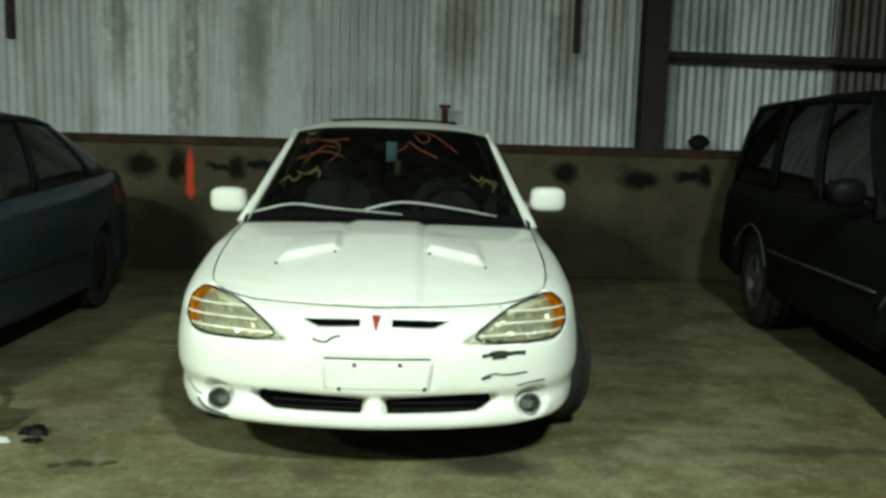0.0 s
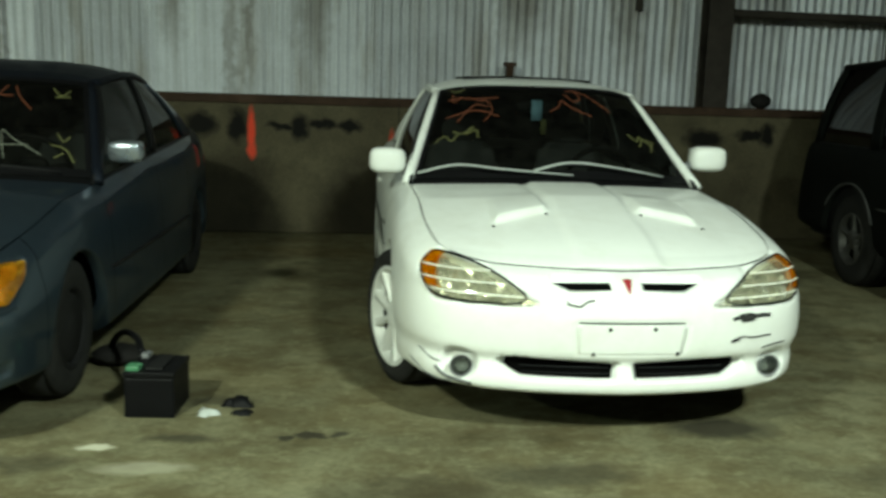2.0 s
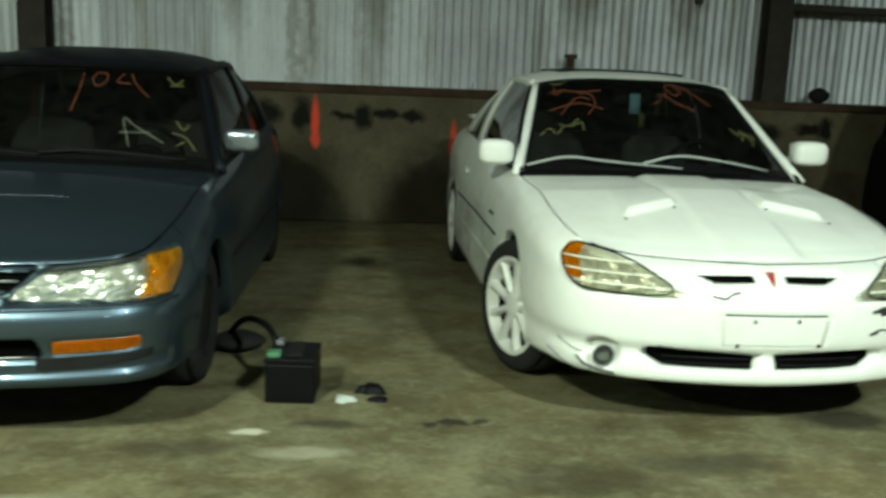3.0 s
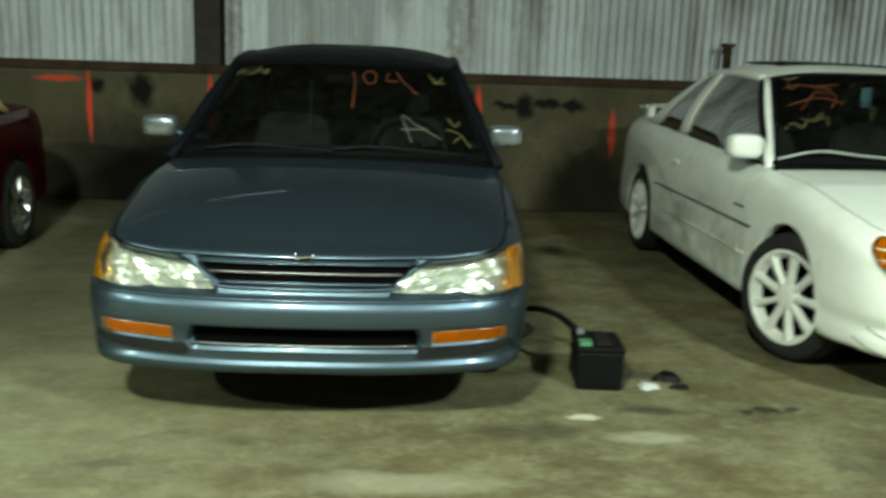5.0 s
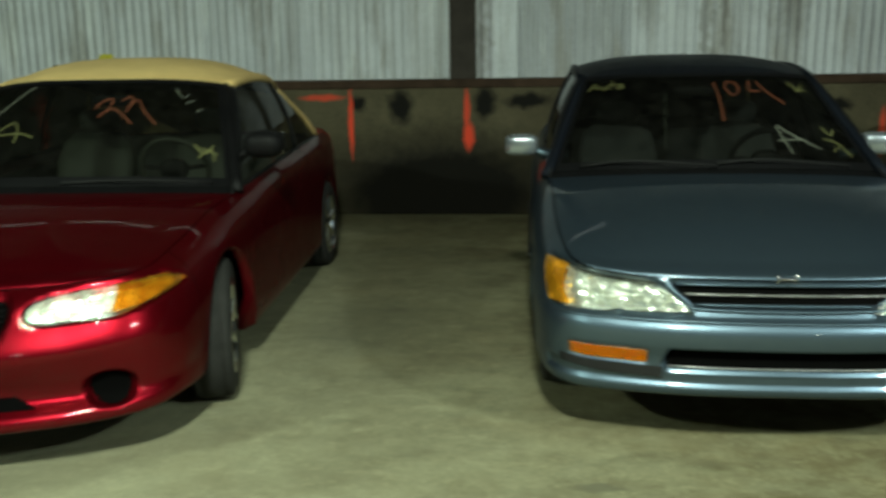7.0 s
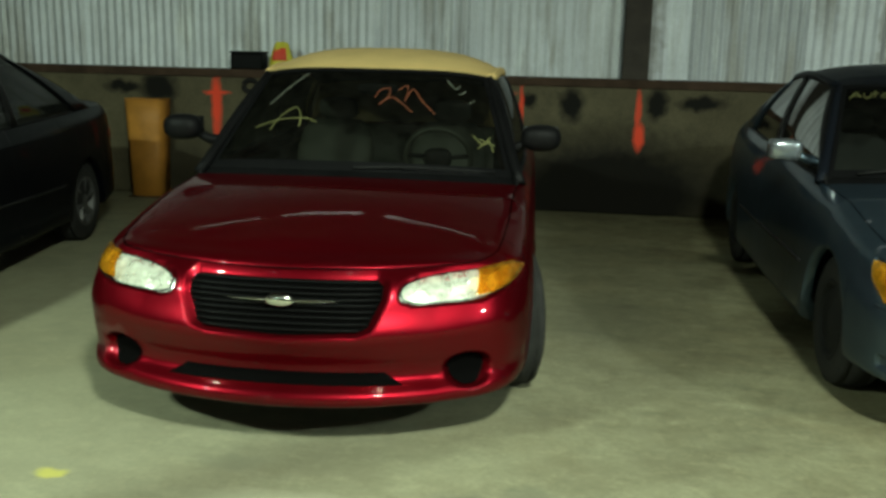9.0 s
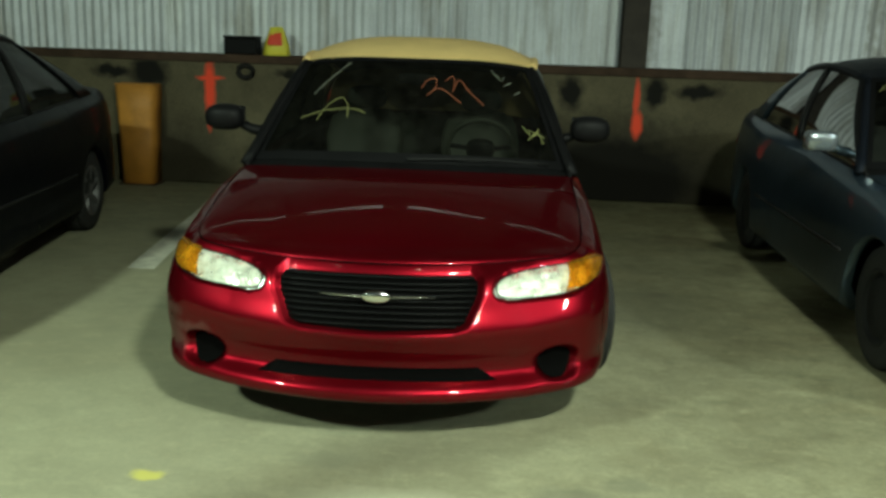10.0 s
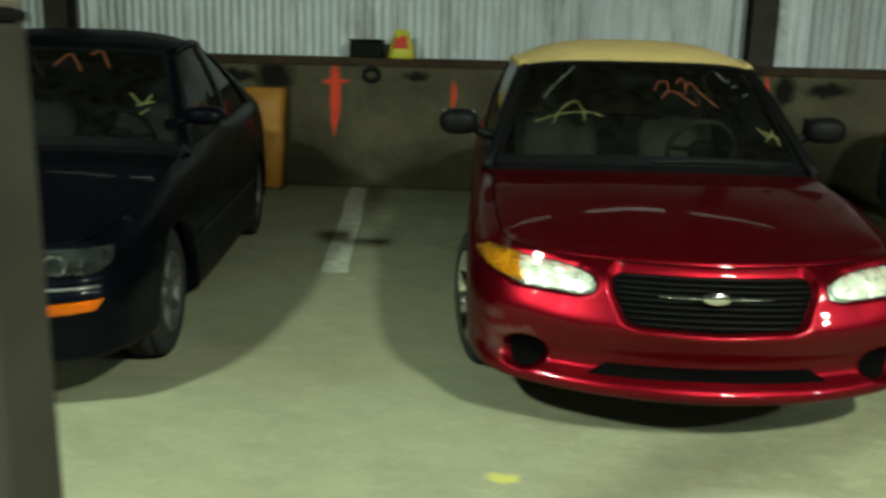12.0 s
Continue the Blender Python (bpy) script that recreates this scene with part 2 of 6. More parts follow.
M = {
    "floor": concrete("floor_concrete", (0.07, 0.06, 0.029), (0.235, 0.225, 0.135), (0.05, 0.042, 0.02), 0.8, (0.12, 0.09, 0.037)),
    "knee": concrete("wall_concrete", (0.058, 0.048, 0.029), (0.135, 0.118, 0.072), (0.03, 0.026, 0.017), 1.4),
    "block": concrete("wall_blocks", (0.05, 0.047, 0.04), (0.08, 0.075, 0.065), (0.03, 0.028, 0.025)),
    "sheet": sheet_metal("galvanised_sheet", (0.76, 0.80, 0.86), (0.2, 0.18, 0.15), 0.5),
    "sheet_rust": sheet_metal("rusted_sheet", (0.13, 0.115, 0.1), (0.06, 0.045, 0.035), 0.8),
    "steel": plain("dark_steel", (0.045, 0.038, 0.032), 0.65, 0.2, 0.4, spec=0.2),
    "rust": plain("rusty_sill", (0.055, 0.034, 0.023), 0.85, 0.0, 0.5, 5, spec=0.15),
    "tar": plain("black_patches", (0.018, 0.017, 0.016), 0.8, 0.0, 0.5, spec=0.1),
    "spray": plain("red_spray_paint", (0.75, 0.07, 0.035), 0.6, 0.0, 0.15),
    "orange": plain("orange_paint", (0.42, 0.18, 0.025), 0.6, 0.0, 0.3, 4),
    "black": plain("black_plastic", (0.005, 0.005, 0.0055), 0.5, 0.0, 0.2, spec=0.1),
    # near-black that puts the shade of openings, gaps and undersides into the colour
    "void": plain("shade_black", (0.0016, 0.0016, 0.0016), 0.9, 0.0, 0.2, spec=0.03),
    "rubber": plain("tyre_rubber", (0.022, 0.022, 0.021), 0.75, 0.0, 0.3, 20, spec=0.12),
    "chrome": plain("chrome", (0.75, 0.76, 0.77), 0.12, 1.0, 0.05, 6, 0.0),
    "alloy": plain("white_painted_alloy", (0.72, 0.73, 0.7), 0.4, 0.1, 0.12, 8),
    "cap": plain("silver_mirror_cap", (0.32, 0.36, 0.40), 0.25, 0.75, 0.1),
    "silver": plain("silver_alloy", (0.35, 0.35, 0.35), 0.35, 0.8, 0.2, 8),
    "dull_alloy": plain("dull_alloy", (0.10, 0.10, 0.095), 0.5, 0.6, 0.3, 8),
    "worn_alloy": plain("worn_alloy", (0.06, 0.06, 0.058), 0.5, 0.4, 0.3, 8),
    "reflector": plain("lamp_reflector", (0.88, 0.9, 0.86), 0.2, 0.75, 0.15, 25, 0.25, 30),
    "rib": plain("bright_lamp_rib", (0.85, 0.86, 0.78), 0.25, 0.0, 0.1),
    "white": car_paint("white_paint", (0.80, 0.82, 0.79), (0.52, 0.50, 0.42), 0.4, 0.0, 0.5, 0.35),
    "white_side": car_paint("grimy_white_paint", (0.80, 0.82, 0.79), (0.45, 0.45, 0.36), 0.4, 0.0, 0.5, 0.5),
    "blue": car_paint("blue_grey_paint", (0.084, 0.120, 0.160), (0.033, 0.036, 0.042), 0.38, 0.88, 0.5, 0.2, 0.2, (0.14, 0.17, 0.2)),
    # darker copy of the blue-grey paint: roof and pillar shade put into the colour
    "blue_shaded": car_paint("shaded_blue_grey_paint", (0.008, 0.010, 0.015), (0.014, 0.015, 0.017), 0.5, 0.3, 0.1, 0.5, 0.15, (0.2, 0.25, 0.3)),
    "red": car_paint("red_paint", (0.16, 0.0035, 0.009), (0.10, 0.014, 0.018), 0.36, 0.86, 0.4, 0.3, 0.2, (0.16, 0.02, 0.03)),
    "dark": car_paint("dark_paint", (0.002, 0.0025, 0.0045), (0.004, 0.004, 0.005), 0.4, 0.3, 0.12, 0.4, 0.1, (0.2, 0.2, 0.25)),
    "suvpaint": car_paint("black_paint", (0.005, 0.006, 0.005), (0.013, 0.013, 0.011), 0.6, 0.1, 0.0, 0.5, 0.04),
    "tan": plain("tan_canvas", (0.56, 0.40, 0.16), 0.85, 0.0, 0.15, 5, 0.3, 220),
    "glass": glass("window_glass", (0.16, 0.18, 0.16), 0.012),
    "side_glass": glass("tinted_side_glass", (0.15, 0.17, 0.16), 0.045, (0.35, 0.37, 0.33), 0.4),
    "dark_glass": glass("privacy_glass", (0.03, 0.035, 0.03), 0.02, (0.1, 0.1, 0.09), 0.1),
    "cloth": plain("grey_cloth", (0.05, 0.052, 0.052), 0.9, 0.0, 0.3, 10, 0.3, 200),
    "tan_cloth": plain("pale_leather", (0.045, 0.048, 0.034), 0.6, 0.0, 0.2, 10, 0.2, 90),
    "grey_trim": plain("grey_trim", (0.045, 0.045, 0.043), 0.6, 0.0, 0.3, spec=0.15),
    "trim": plain("dark_trim", (0.012, 0.012, 0.012), 0.7, 0.0, 0.3, spec=0.15),
    "lens": glass("clear_lens", (0.93, 0.96, 0.91), 0.04, (0.75, 0.8, 0.7)),
    "lens_milky": glass("milky_lens", (0.93, 0.96, 0.91), 0.42, (0.86, 0.92, 0.78)),
    "lens_old": glass("yellowed_lens", (0.80, 0.79, 0.66), 0.16, (0.38, 0.38, 0.28)),
    "amber": glass("amber_lens", (0.98, 0.34, 0.0), 0.2, (0.9, 0.27, 0.0)),
    "pale_amber": glass("pale_amber_lens", (1.0, 0.46, 0.03), 0.3, (0.95, 0.40, 0.02)),
    "fog": glass("fog_lens", (0.4, 0.42, 0.4), 0.1, (0.2, 0.22, 0.2)),
    "tail": plain("red_lamp_plastic", (0.09, 0.006, 0.006), 0.25, 0.0, 0.2),
    "redbadge": plain("red_badge", (0.33, 0.03, 0.035), 0.3, 0.0, 0.1),
    "chalk_o": plain("orange_marker", (0.145, 0.036, 0.011), 0.8, 0.0, 0.45, 40),
    "chalk_y": plain("yellow_marker", (0.125, 0.125, 0.04), 0.8, 0.0, 0.45, 40),
    "chalk_w": plain("white_marker", (0.13, 0.14, 0.11), 0.8, 0.0, 0.45, 40),
    # white for paper, and for wipers with lamp glare painted in
    "paper": plain("paper_and_glare", (0.45, 0.48, 0.46), 0.8, 0.0, 0.1),
    "bluepaper": plain("blue_tag", (0.25, 0.45, 0.6), 0.7, 0.0, 0.1),
    "yellow": plain("yellow_plastic", (0.7, 0.62, 0.06), 0.5, 0.0, 0.15),
    "green": plain("green_cap", (0.06, 0.2, 0.1), 0.5, 0.0, 0.15),
    "tape": plain("grey_tape", (0.14, 0.145, 0.15), 0.45, 0.0, 0.4, 30),
    "scuff": plain("scraped_plastic", (0.03, 0.03, 0.03), 0.9, 0.0, 0.3, spec=0.1),
    "line": plain("worn_white_line", (0.42, 0.42, 0.34), 0.8, 0.0, 0.35, 9),
    "stain": concrete("damp_stain", (0.085, 0.08, 0.05), (0.13, 0.12, 0.08), (0.05, 0.045, 0.03), 3.0),
    "wood": plain("wood_offcut", (0.4, 0.34, 0.22), 0.8, 0.0, 0.3),
    "tan_paint": plain("tan_painted_steel", (0.12, 0.095, 0.075), 0.6, 0.0, 0.25, 5, spec=0.25),
    "pillar": plain("brown_painted_pillar", (0.028, 0.025, 0.019), 0.7, 0.0, 0.3, 4, spec=0.25),
}

glow, gn, gl_links, gb = nodes_of("fluorescent_glow")
gb.inputs["Base Color"].default_value = (0.8, 0.8, 0.8, 1)
gb.inputs["Emission Color"].default_value = (0.86, 1.0, 0.92, 1)
gb.inputs["Emission Strength"].default_value = 2.8
M["glow"] = glow


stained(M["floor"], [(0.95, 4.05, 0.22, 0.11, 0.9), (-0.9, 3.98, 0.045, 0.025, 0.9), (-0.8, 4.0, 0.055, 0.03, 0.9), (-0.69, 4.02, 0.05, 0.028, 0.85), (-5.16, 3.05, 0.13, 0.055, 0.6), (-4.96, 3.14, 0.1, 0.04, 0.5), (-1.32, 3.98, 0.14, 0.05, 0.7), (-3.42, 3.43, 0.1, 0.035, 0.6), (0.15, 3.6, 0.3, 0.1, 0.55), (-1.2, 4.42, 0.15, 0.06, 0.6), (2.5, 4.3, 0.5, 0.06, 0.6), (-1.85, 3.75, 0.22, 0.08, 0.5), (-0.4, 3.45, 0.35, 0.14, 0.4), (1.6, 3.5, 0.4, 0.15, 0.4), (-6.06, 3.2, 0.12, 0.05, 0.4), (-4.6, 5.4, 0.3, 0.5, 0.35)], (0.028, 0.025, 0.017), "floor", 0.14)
stained(M["floor"], [(-1.62, 3.91, 0.07, 0.022, 0.85), (-1.4, 3.7, 0.16, 0.05, 0.3), (-2.4, 3.3, 0.3, 0.08, 0.25), (-5.76, 2.9, 0.3, 0.1, 0.3)], (0.55, 0.54, 0.42), "floor", 0.1)
# floor made paler over a wide soft ellipse at its left
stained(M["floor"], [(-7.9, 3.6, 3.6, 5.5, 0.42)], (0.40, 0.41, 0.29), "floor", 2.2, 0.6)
stained(M["floor"], [(-6.65, 3.0, 0.05, 0.035, 0.5), (-7.56, 2.62, 0.06, 0.04, 0.5)], (0.62, 0.56, 0.06), "floor", 0.1)
stained(M["white_side"], [(5.55, 0.42, 0.38, 0.10, 0.55), (6.25, 0.45, 0.32, 0.08, 0.5), (5.1, 0.55, 0.14, 0.14, 0.4), (6.8, 0.42, 0.25, 0.10, 0.45), (5.9, 0.66, 0.3, 0.05, 0.25), (7.6, 0.6, 0.2, 0.12, 0.35)], (0.22, 0.22, 0.15), "side", 0.4, 0.7)
stained(M["red"], [(-6.63, 0.40, 0.09, 0.022, 0.55), (-6.70, 0.345, 0.035, 0.05, 0.5), (-6.71, 0.47, 0.03, 0.02, 0.4), (-6.67, 0.715, 0.018, 0.02, 0.7)], (0.26, 0.15, 0.15), "wall", 0.12, 0.5)
BLOTS = [(-2.10, 1.03, 0.26, 0.2), (-1.75, 1.03, 0.15, 0.26), (-1.34, 1.03, 0.22, 0.06), (-1.17, 1.03, 0.15, 0.22), (-0.95, 1.06, 0.28, 0.08), (-0.70, 1.05, 0.22, 0.1), (2.07, 1.06, 0.22, 0.16), (2.83, 1.01, 0.34, 0.16), (3.32, 1.06, 0.26, 0.1), (3.49, 1.06, 0.12, 0.19), (-4.84, 1.07, 0.2, 0.28), (-4.03, 1.1, 0.17, 0.26), (-3.60, 1.11, 0.36, 0.12), (-5.27, 1.1, 0.15, 0.12), (-9.12, 1.12, 0.36, 0.26), (-9.5, 1.12, 0.35, 0.1), (-7.66, 1.155, 0.24, 0.08)]
stained(M["knee"], [(x, z, w / 1.75, h / 1.75, 1.0) for x, z, w, h in BLOTS], (0.008, 0.0075, 0.006), "wall", 0.14, 0.35)
# dark areas low on the wall: grime, and shade between cars put into colour
GRIME_SHADE = [(-4.45, 0.2, 1.2, 0.58, 1.0), (-8.9, 0.15, 0.6, 0.5, 0.6), (-7.4, 0.15, 0.5, 0.4, 0.5), (-1.9, 0.2, 0.5, 0.55, 0.75), (-0.5, 0.2, 0.45, 0.5, 0.75), (2.3, 0.15, 1.0, 0.5, 0.6)]
stained(M["knee"], GRIME_SHADE, (0.009, 0.008, 0.006), "wall", 0.25, 0.4)
SPRAYS = [(-1.625, 0.98, 0.034, 0.2, 0.9), (-1.62, 0.8, 0.04, 0.08, 0.8), (-0.29, 0.8, 0.032, 0.2, 0.7), (-4.2, 1.02, 0.03, 0.2, 0.75), (-4.18, 0.78, 0.05, 0.13, 0.9), (-5.34, 0.92, 0.026, 0.31, 0.9), (-8.49, 0.98, 0.055, 0.27, 0.97), (-8.5, 0.72, 0.035, 0.16, 0.8), (-8.49, 1.085, 0.13, 0.025, 0.97), (-5.62, 1.16, 0.2, 0.03, 0.7), (-7.28, 0.97, 0.03, 0.13, 0.7)]
stained(M["knee"], SPRAYS, (0.85, 0.075, 0.035), "wall", 0.05, 0.35)


stained(M["sheet"], [(1.02, 2.45, 0.22, 0.5, 0.75), (2.12, 2.4, 0.16, 0.55, 0.7), (-1.07, 2.3, 0.14, 0.7, 0.7), (-1.68, 2.2, 0.05, 0.7, 0.6), (-2.43, 2.5, 0.1, 0.6, 0.6), (-4.1, 1.7, 0.08, 0.5, 0.6), (-1.87, 1.7, 0.06, 0.6, 0.5), (3.6, 2.5, 0.2, 0.3, 0.4)], (0.17, 0.155, 0.13), "wall", 0.3, 0.6)


# ---- mesh helpers ----
def ob_of(name, verts, faces, material, parent=None, smooth=True, label="", bevel=0.0):
    me = bpy.data.meshes.new(name)
    me.from_pydata([tuple(v) for v in verts], [], faces)
    if smooth:
        me.polygons.foreach_set("use_smooth", [True] * len(me.polygons))
    me.materials.append(material)
    me.update()
    ob = new(name, me)
    if parent is not None:
        ob.parent = parent
    if label:
        ob["label"] = label
    if bevel:
        k = ob.modifiers.new("bevel", "BEVEL")
        k.width, k.segments, k.limit_method = bevel, 2, "ANGLE"
    return ob


def grid_faces(n, m, base=0, close=False):
    """Faces of a grid of n rows of m points."""
    out = []
    for i in range(n - 1):
        for j in range(m if close else m - 1):
            k = (j + 1) % m
            out.append((base + i * m + j, base + i * m + k, base + (i + 1) * m + k, base + (i + 1) * m + j))
    return out


def grid_ob(name, rows, material, parent=None, label="", close=False, thick=0.0):
    n, m = len(rows), len(rows[0])
    ob = ob_of(name, [p for r in rows for p in r], grid_faces(n, m, 0, close), material, parent, True, label)
    if thick:
        k = ob.modifiers.new("solid", "SOLIDIFY")
        k.thickness, k.offset = thick, 0
    return ob


def box_ob(name, lo, hi, material, parent=None, label="", bevel=0.006):
    (a, b, c), (d, e, f) = lo, hi
    v = [(a, b, c), (d, b, c), (d, e, c), (a, e, c), (a, b, f), (d, b, f), (d, e, f), (a, e, f)]
    q = [(0, 3, 2, 1), (4, 5, 6, 7), (0, 1, 5, 4), (1, 2, 6, 5), (2, 3, 7, 6), (3, 0, 4, 7)]
    return ob_of(name, v, q, material, parent, False, label, bevel)


def catmull(pts, n, first=None, last=None):
    p = [np.array(q, float) for q in pts]
    p = [np.array(first, float) if first is not None else 2 * p[0] - p[1]] + p + [np.array(last, float) if last is not None else 2 * p[-1] - p[-2]]
    out = []
    for i in range(1, len(p) - 2):
        a, b, c, d = p[i - 1 : i + 3]
        for k in range(n):
            t = k / n
            out.append(0.5 * (2 * b + (c - a) * t + (2 * a - 5 * b + 4 * c - d) * t * t + (3 * b - a - 3 * c + d) * t**3))
    out.append(p[-2])
    return np.array(out)


def tube(name, path, radius, material, parent=None, sides=8, label="", flat=1.0, caps=True):
    """A round bar along a path; radius a number or one for each point; flat squeezes it."""
    path = [Vector(p) for p in path]
    rows, up = [], Vector((0, 0, 1))
    for i, p in enumerate(path):
        d = (path[min(i + 1, len(path) - 1)] - path[max(i - 1, 0)]).normalized()
        side = d.cross(up if abs(d.z) < 0.95 else Vector((1, 0, 0))).normalized()
        top = side.cross(d)
        r = radius[i] if isinstance(radius, (list, tuple)) else radius
        rows.append([p + r * (math.cos(a) * side + flat * math.sin(a) * top) for a in (2 * math.pi * k / sides for k in range(sides))])
    n = len(rows)
    v = [q for row in rows for q in row]
    f = grid_faces(n, sides, 0, True)
    if caps:
        f += [tuple(range(sides))[::-1], tuple((n - 1) * sides + k for k in range(sides))]
    return ob_of(name, v, f, material, parent, True, label)


def lathe(name, profile, material, parent=None, centre=(0, 0, 0), turn=None, sides=40, label=""):
    """Turns a profile of (along, radius) round the x axis."""
    turn = turn or Matrix.Identity(3)
    rows = []
    for a, r in profile:
        rows.append([Vector(centre) + turn @ Vector((a, r * math.cos(2 * math.pi * k / sides), r * math.sin(2 * math.pi * k / sides))) for k in range(sides)])
    return grid_ob(name, rows, material, parent, label, close=True)


def thing(name, m, label, category, group="", kind=""):
    ob = new(name)
    ob.matrix_basis = m
    ob.empty_display_size = 0.2
    return tagged(ob, label, category, group, kind)


def smooth01(x):
    x = min(1.0, max(0.0, x))
    return x * x * (3 - 2 * x)


def inside(poly, u, z):
    """Signed distance to a polygon, positive inside."""
    best, odd, n = 1e9, False, len(poly)
    for i in range(n):
        (x1, y1), (x2, y2) = poly[i], poly[(i + 1) % n]
        dx, dy = x2 - x1, y2 - y1
        t = max(0.0, min(1.0, ((u - x1) * dx + (z - y1) * dy) / (dx * dx + dy * dy + 1e-12)))
        best = min(best, math.hypot(u - x1 - t * dx, z - y1 - t * dy))
        if (y1 > z) != (y2 > z) and u < x1 + (z - y1) * dx / dy:
            odd = not odd
    return best if odd else -best


def rounded(poly, n=4):
    """A polygon with its corners rounded off, closed."""
    p = np.array(poly, float)
    for _ in range(n):
        q = np.roll(p, -1, 0)
        p = np.stack([0.78 * p + 0.22 * q, 0.22 * p + 0.78 * q], 1).reshape(-1, 2)
    return [tuple(x) for x in p]


def flip(poly):
    return [(-u, z) for u, z in poly][::-1]


class Body:
    """A car's skin: an outline in plan, and upright sections that glide along it. u runs along the outline from the nose, to the right positive."""

    def __init__(self, plan, keys):
        n = 24
        self.c = catmull(plan, n, (-plan[1][0], plan[1][1]), (-plan[-2][0], plan[-2][1]))
        step = np.hypot(*np.diff(self.c, axis=0).T)
        self.s = np.r_[0, np.cumsum(step)]
        t = np.gradient(self.c, axis=0)
        t /= np.hypot(*t.T)[:, None]
        self.n = np.stack([t[:, 1], -t[:, 0]], 1)
        self.keys = [(self.s[int(k * n)], np.array(sec, float)) for k, sec in keys]
        self.cache = {}

    def column(self, u):
        k = round(abs(u), 4)
        if k not in self.cache:
            keys = self.keys
            if k <= keys[0][0]:
                sec = keys[0][1]
            elif k >= keys[-1][0]:
                sec = keys[-1][1]
            else:
                i = max(j for j in range(len(keys)) if keys[j][0] <= k)
                t = (k - keys[i][0]) / (keys[i + 1][0] - keys[i][0])
                sec = keys[i][1] * (1 - t) + keys[i + 1][1] * t
            d = catmull(sec, 6)
            z = np.maximum.accumulate(d[:, 1] + np.arange(len(d)) * 1e-6)
            self.cache[k] = (d[:, 0], z, [np.interp(k, self.s, self.c[:, j]) for j in (0, 1)], [np.interp(k, self.s, self.n[:, j]) for j in (0, 1)])
        return self.cache[k]

    def at(self, u, z, lift=0.0):
        off, zz, c, nn = self.column(u)
        o = float(np.interp(z, zz, off)) - lift
        return Vector(((-1 if u < 0 else 1) * (c[0] - nn[0] * o), c[1] - nn[1] * o, z))

    def lifted(self, u, z, lift):
        """A point that stands off the skin along its normal."""
        e = 0.006
        zt = self.top(u)
        a, b = self.at(u + e, z) - self.at(u - e, z), self.at(u, min(z + e, zt)) - self.at(u, z - e)
        return self.at(u, z) + a.cross(b).normalized() * lift

    def top(self, u):
        return float(self.column(u)[1][-1])

    def low(self, u):
        return float(self.column(u)[1][0])

    def edge(self, u):
        return self.at(u, self.top(u))

    def u_of_y(self, y):
        side = self.c[:, 1] >= 0
        return float(np.interp(y, self.c[side, 1], self.s[side]))


def panel(name, body, u0, u1, du, nz, material, parent, low=None, dents=(), label="", gap=0.0025):
    """A piece of the skin between two places; dents: (polygon, depth, edge width)."""
    n = max(2, int(abs(u1 - u0) / du) + 1)
    rows = []
    for u in np.linspace(u0 + gap, u1 - gap, n):
        lo, hi = (low(u) if low else body.low(u)), body.top(u)
        row = []
        for j in range(nz + 1):
            z = lo + (hi - lo) * j / nz
            p = body.at(u, z)
            for poly, depth, wide in dents:
                k = inside(poly, u, z)
                if k > -wide:
                    p = body.lifted(u, z, -depth * smooth01((k + wide) / wide))
            row.append(p)
        rows.append(row)
    lip = [[body.at(u, row[0].z, -0.05) for u, row in zip(np.linspace(u0 + gap, u1 - gap, n), rows)]]
    rows = [[l] + r for l, r in zip(lip[0], rows)]
    return grid_ob(name, rows, material, parent, label)


def patch(name, body, poly, lift, material, parent, n=14, m=18, label="", skirt=0.02, wave=None):
    """A row-wise filled polygon (in u, z) laid over the skin, with a rim that goes into it."""
    zs = [z for _, z in poly]
    lo, hi = min(zs), max(zs)
    rows = []
    for i in range(n + 1):
        z = lo + (hi - lo) * (0.5 - 0.5 * math.cos(math.pi * (0.03 + 0.94 * i / n)))
        cuts = []
        for (x1, z1), (x2, z2) in zip(poly, poly[1:] + poly[:1]):
            if (z1 > z) != (z2 > z):
                cuts.append(x1 + (z - z1) * (x2 - x1) / (z2 - z1))
        a, b = min(cuts), max(cuts)
        us = [a + (b - a) * j / m for j in range(m + 1)]
        row = [body.lifted(u, z, lift + (wave(u, z) if wave else 0)) for u in us]
        rows.append([body.lifted(a, z, lift - skirt)] + row + [body.lifted(b, z, lift - skirt)])
    first = [body.lifted(*uv, lift - skirt) for uv in [(a0, lo) for a0 in np.linspace(cuts_at(poly, lo + 1e-4)[0], cuts_at(poly, lo + 1e-4)[1], m + 3)]]
    last = [body.lifted(*uv, lift - skirt) for uv in [(a0, hi) for a0 in np.linspace(cuts_at(poly, hi - 1e-4)[0], cuts_at(poly, hi - 1e-4)[1], m + 3)]]
    return grid_ob(name, [first] + rows + [last], material, parent, label)


def cuts_at(poly, z):
    c = [x1 + (z - z1) * (x2 - x1) / (z2 - z1) for (x1, z1), (x2, z2) in zip(poly, poly[1:] + poly[:1]) if (z1 > z) != (z2 > z)]
    return (min(c), max(c)) if c else (poly[0][0], poly[0][0])


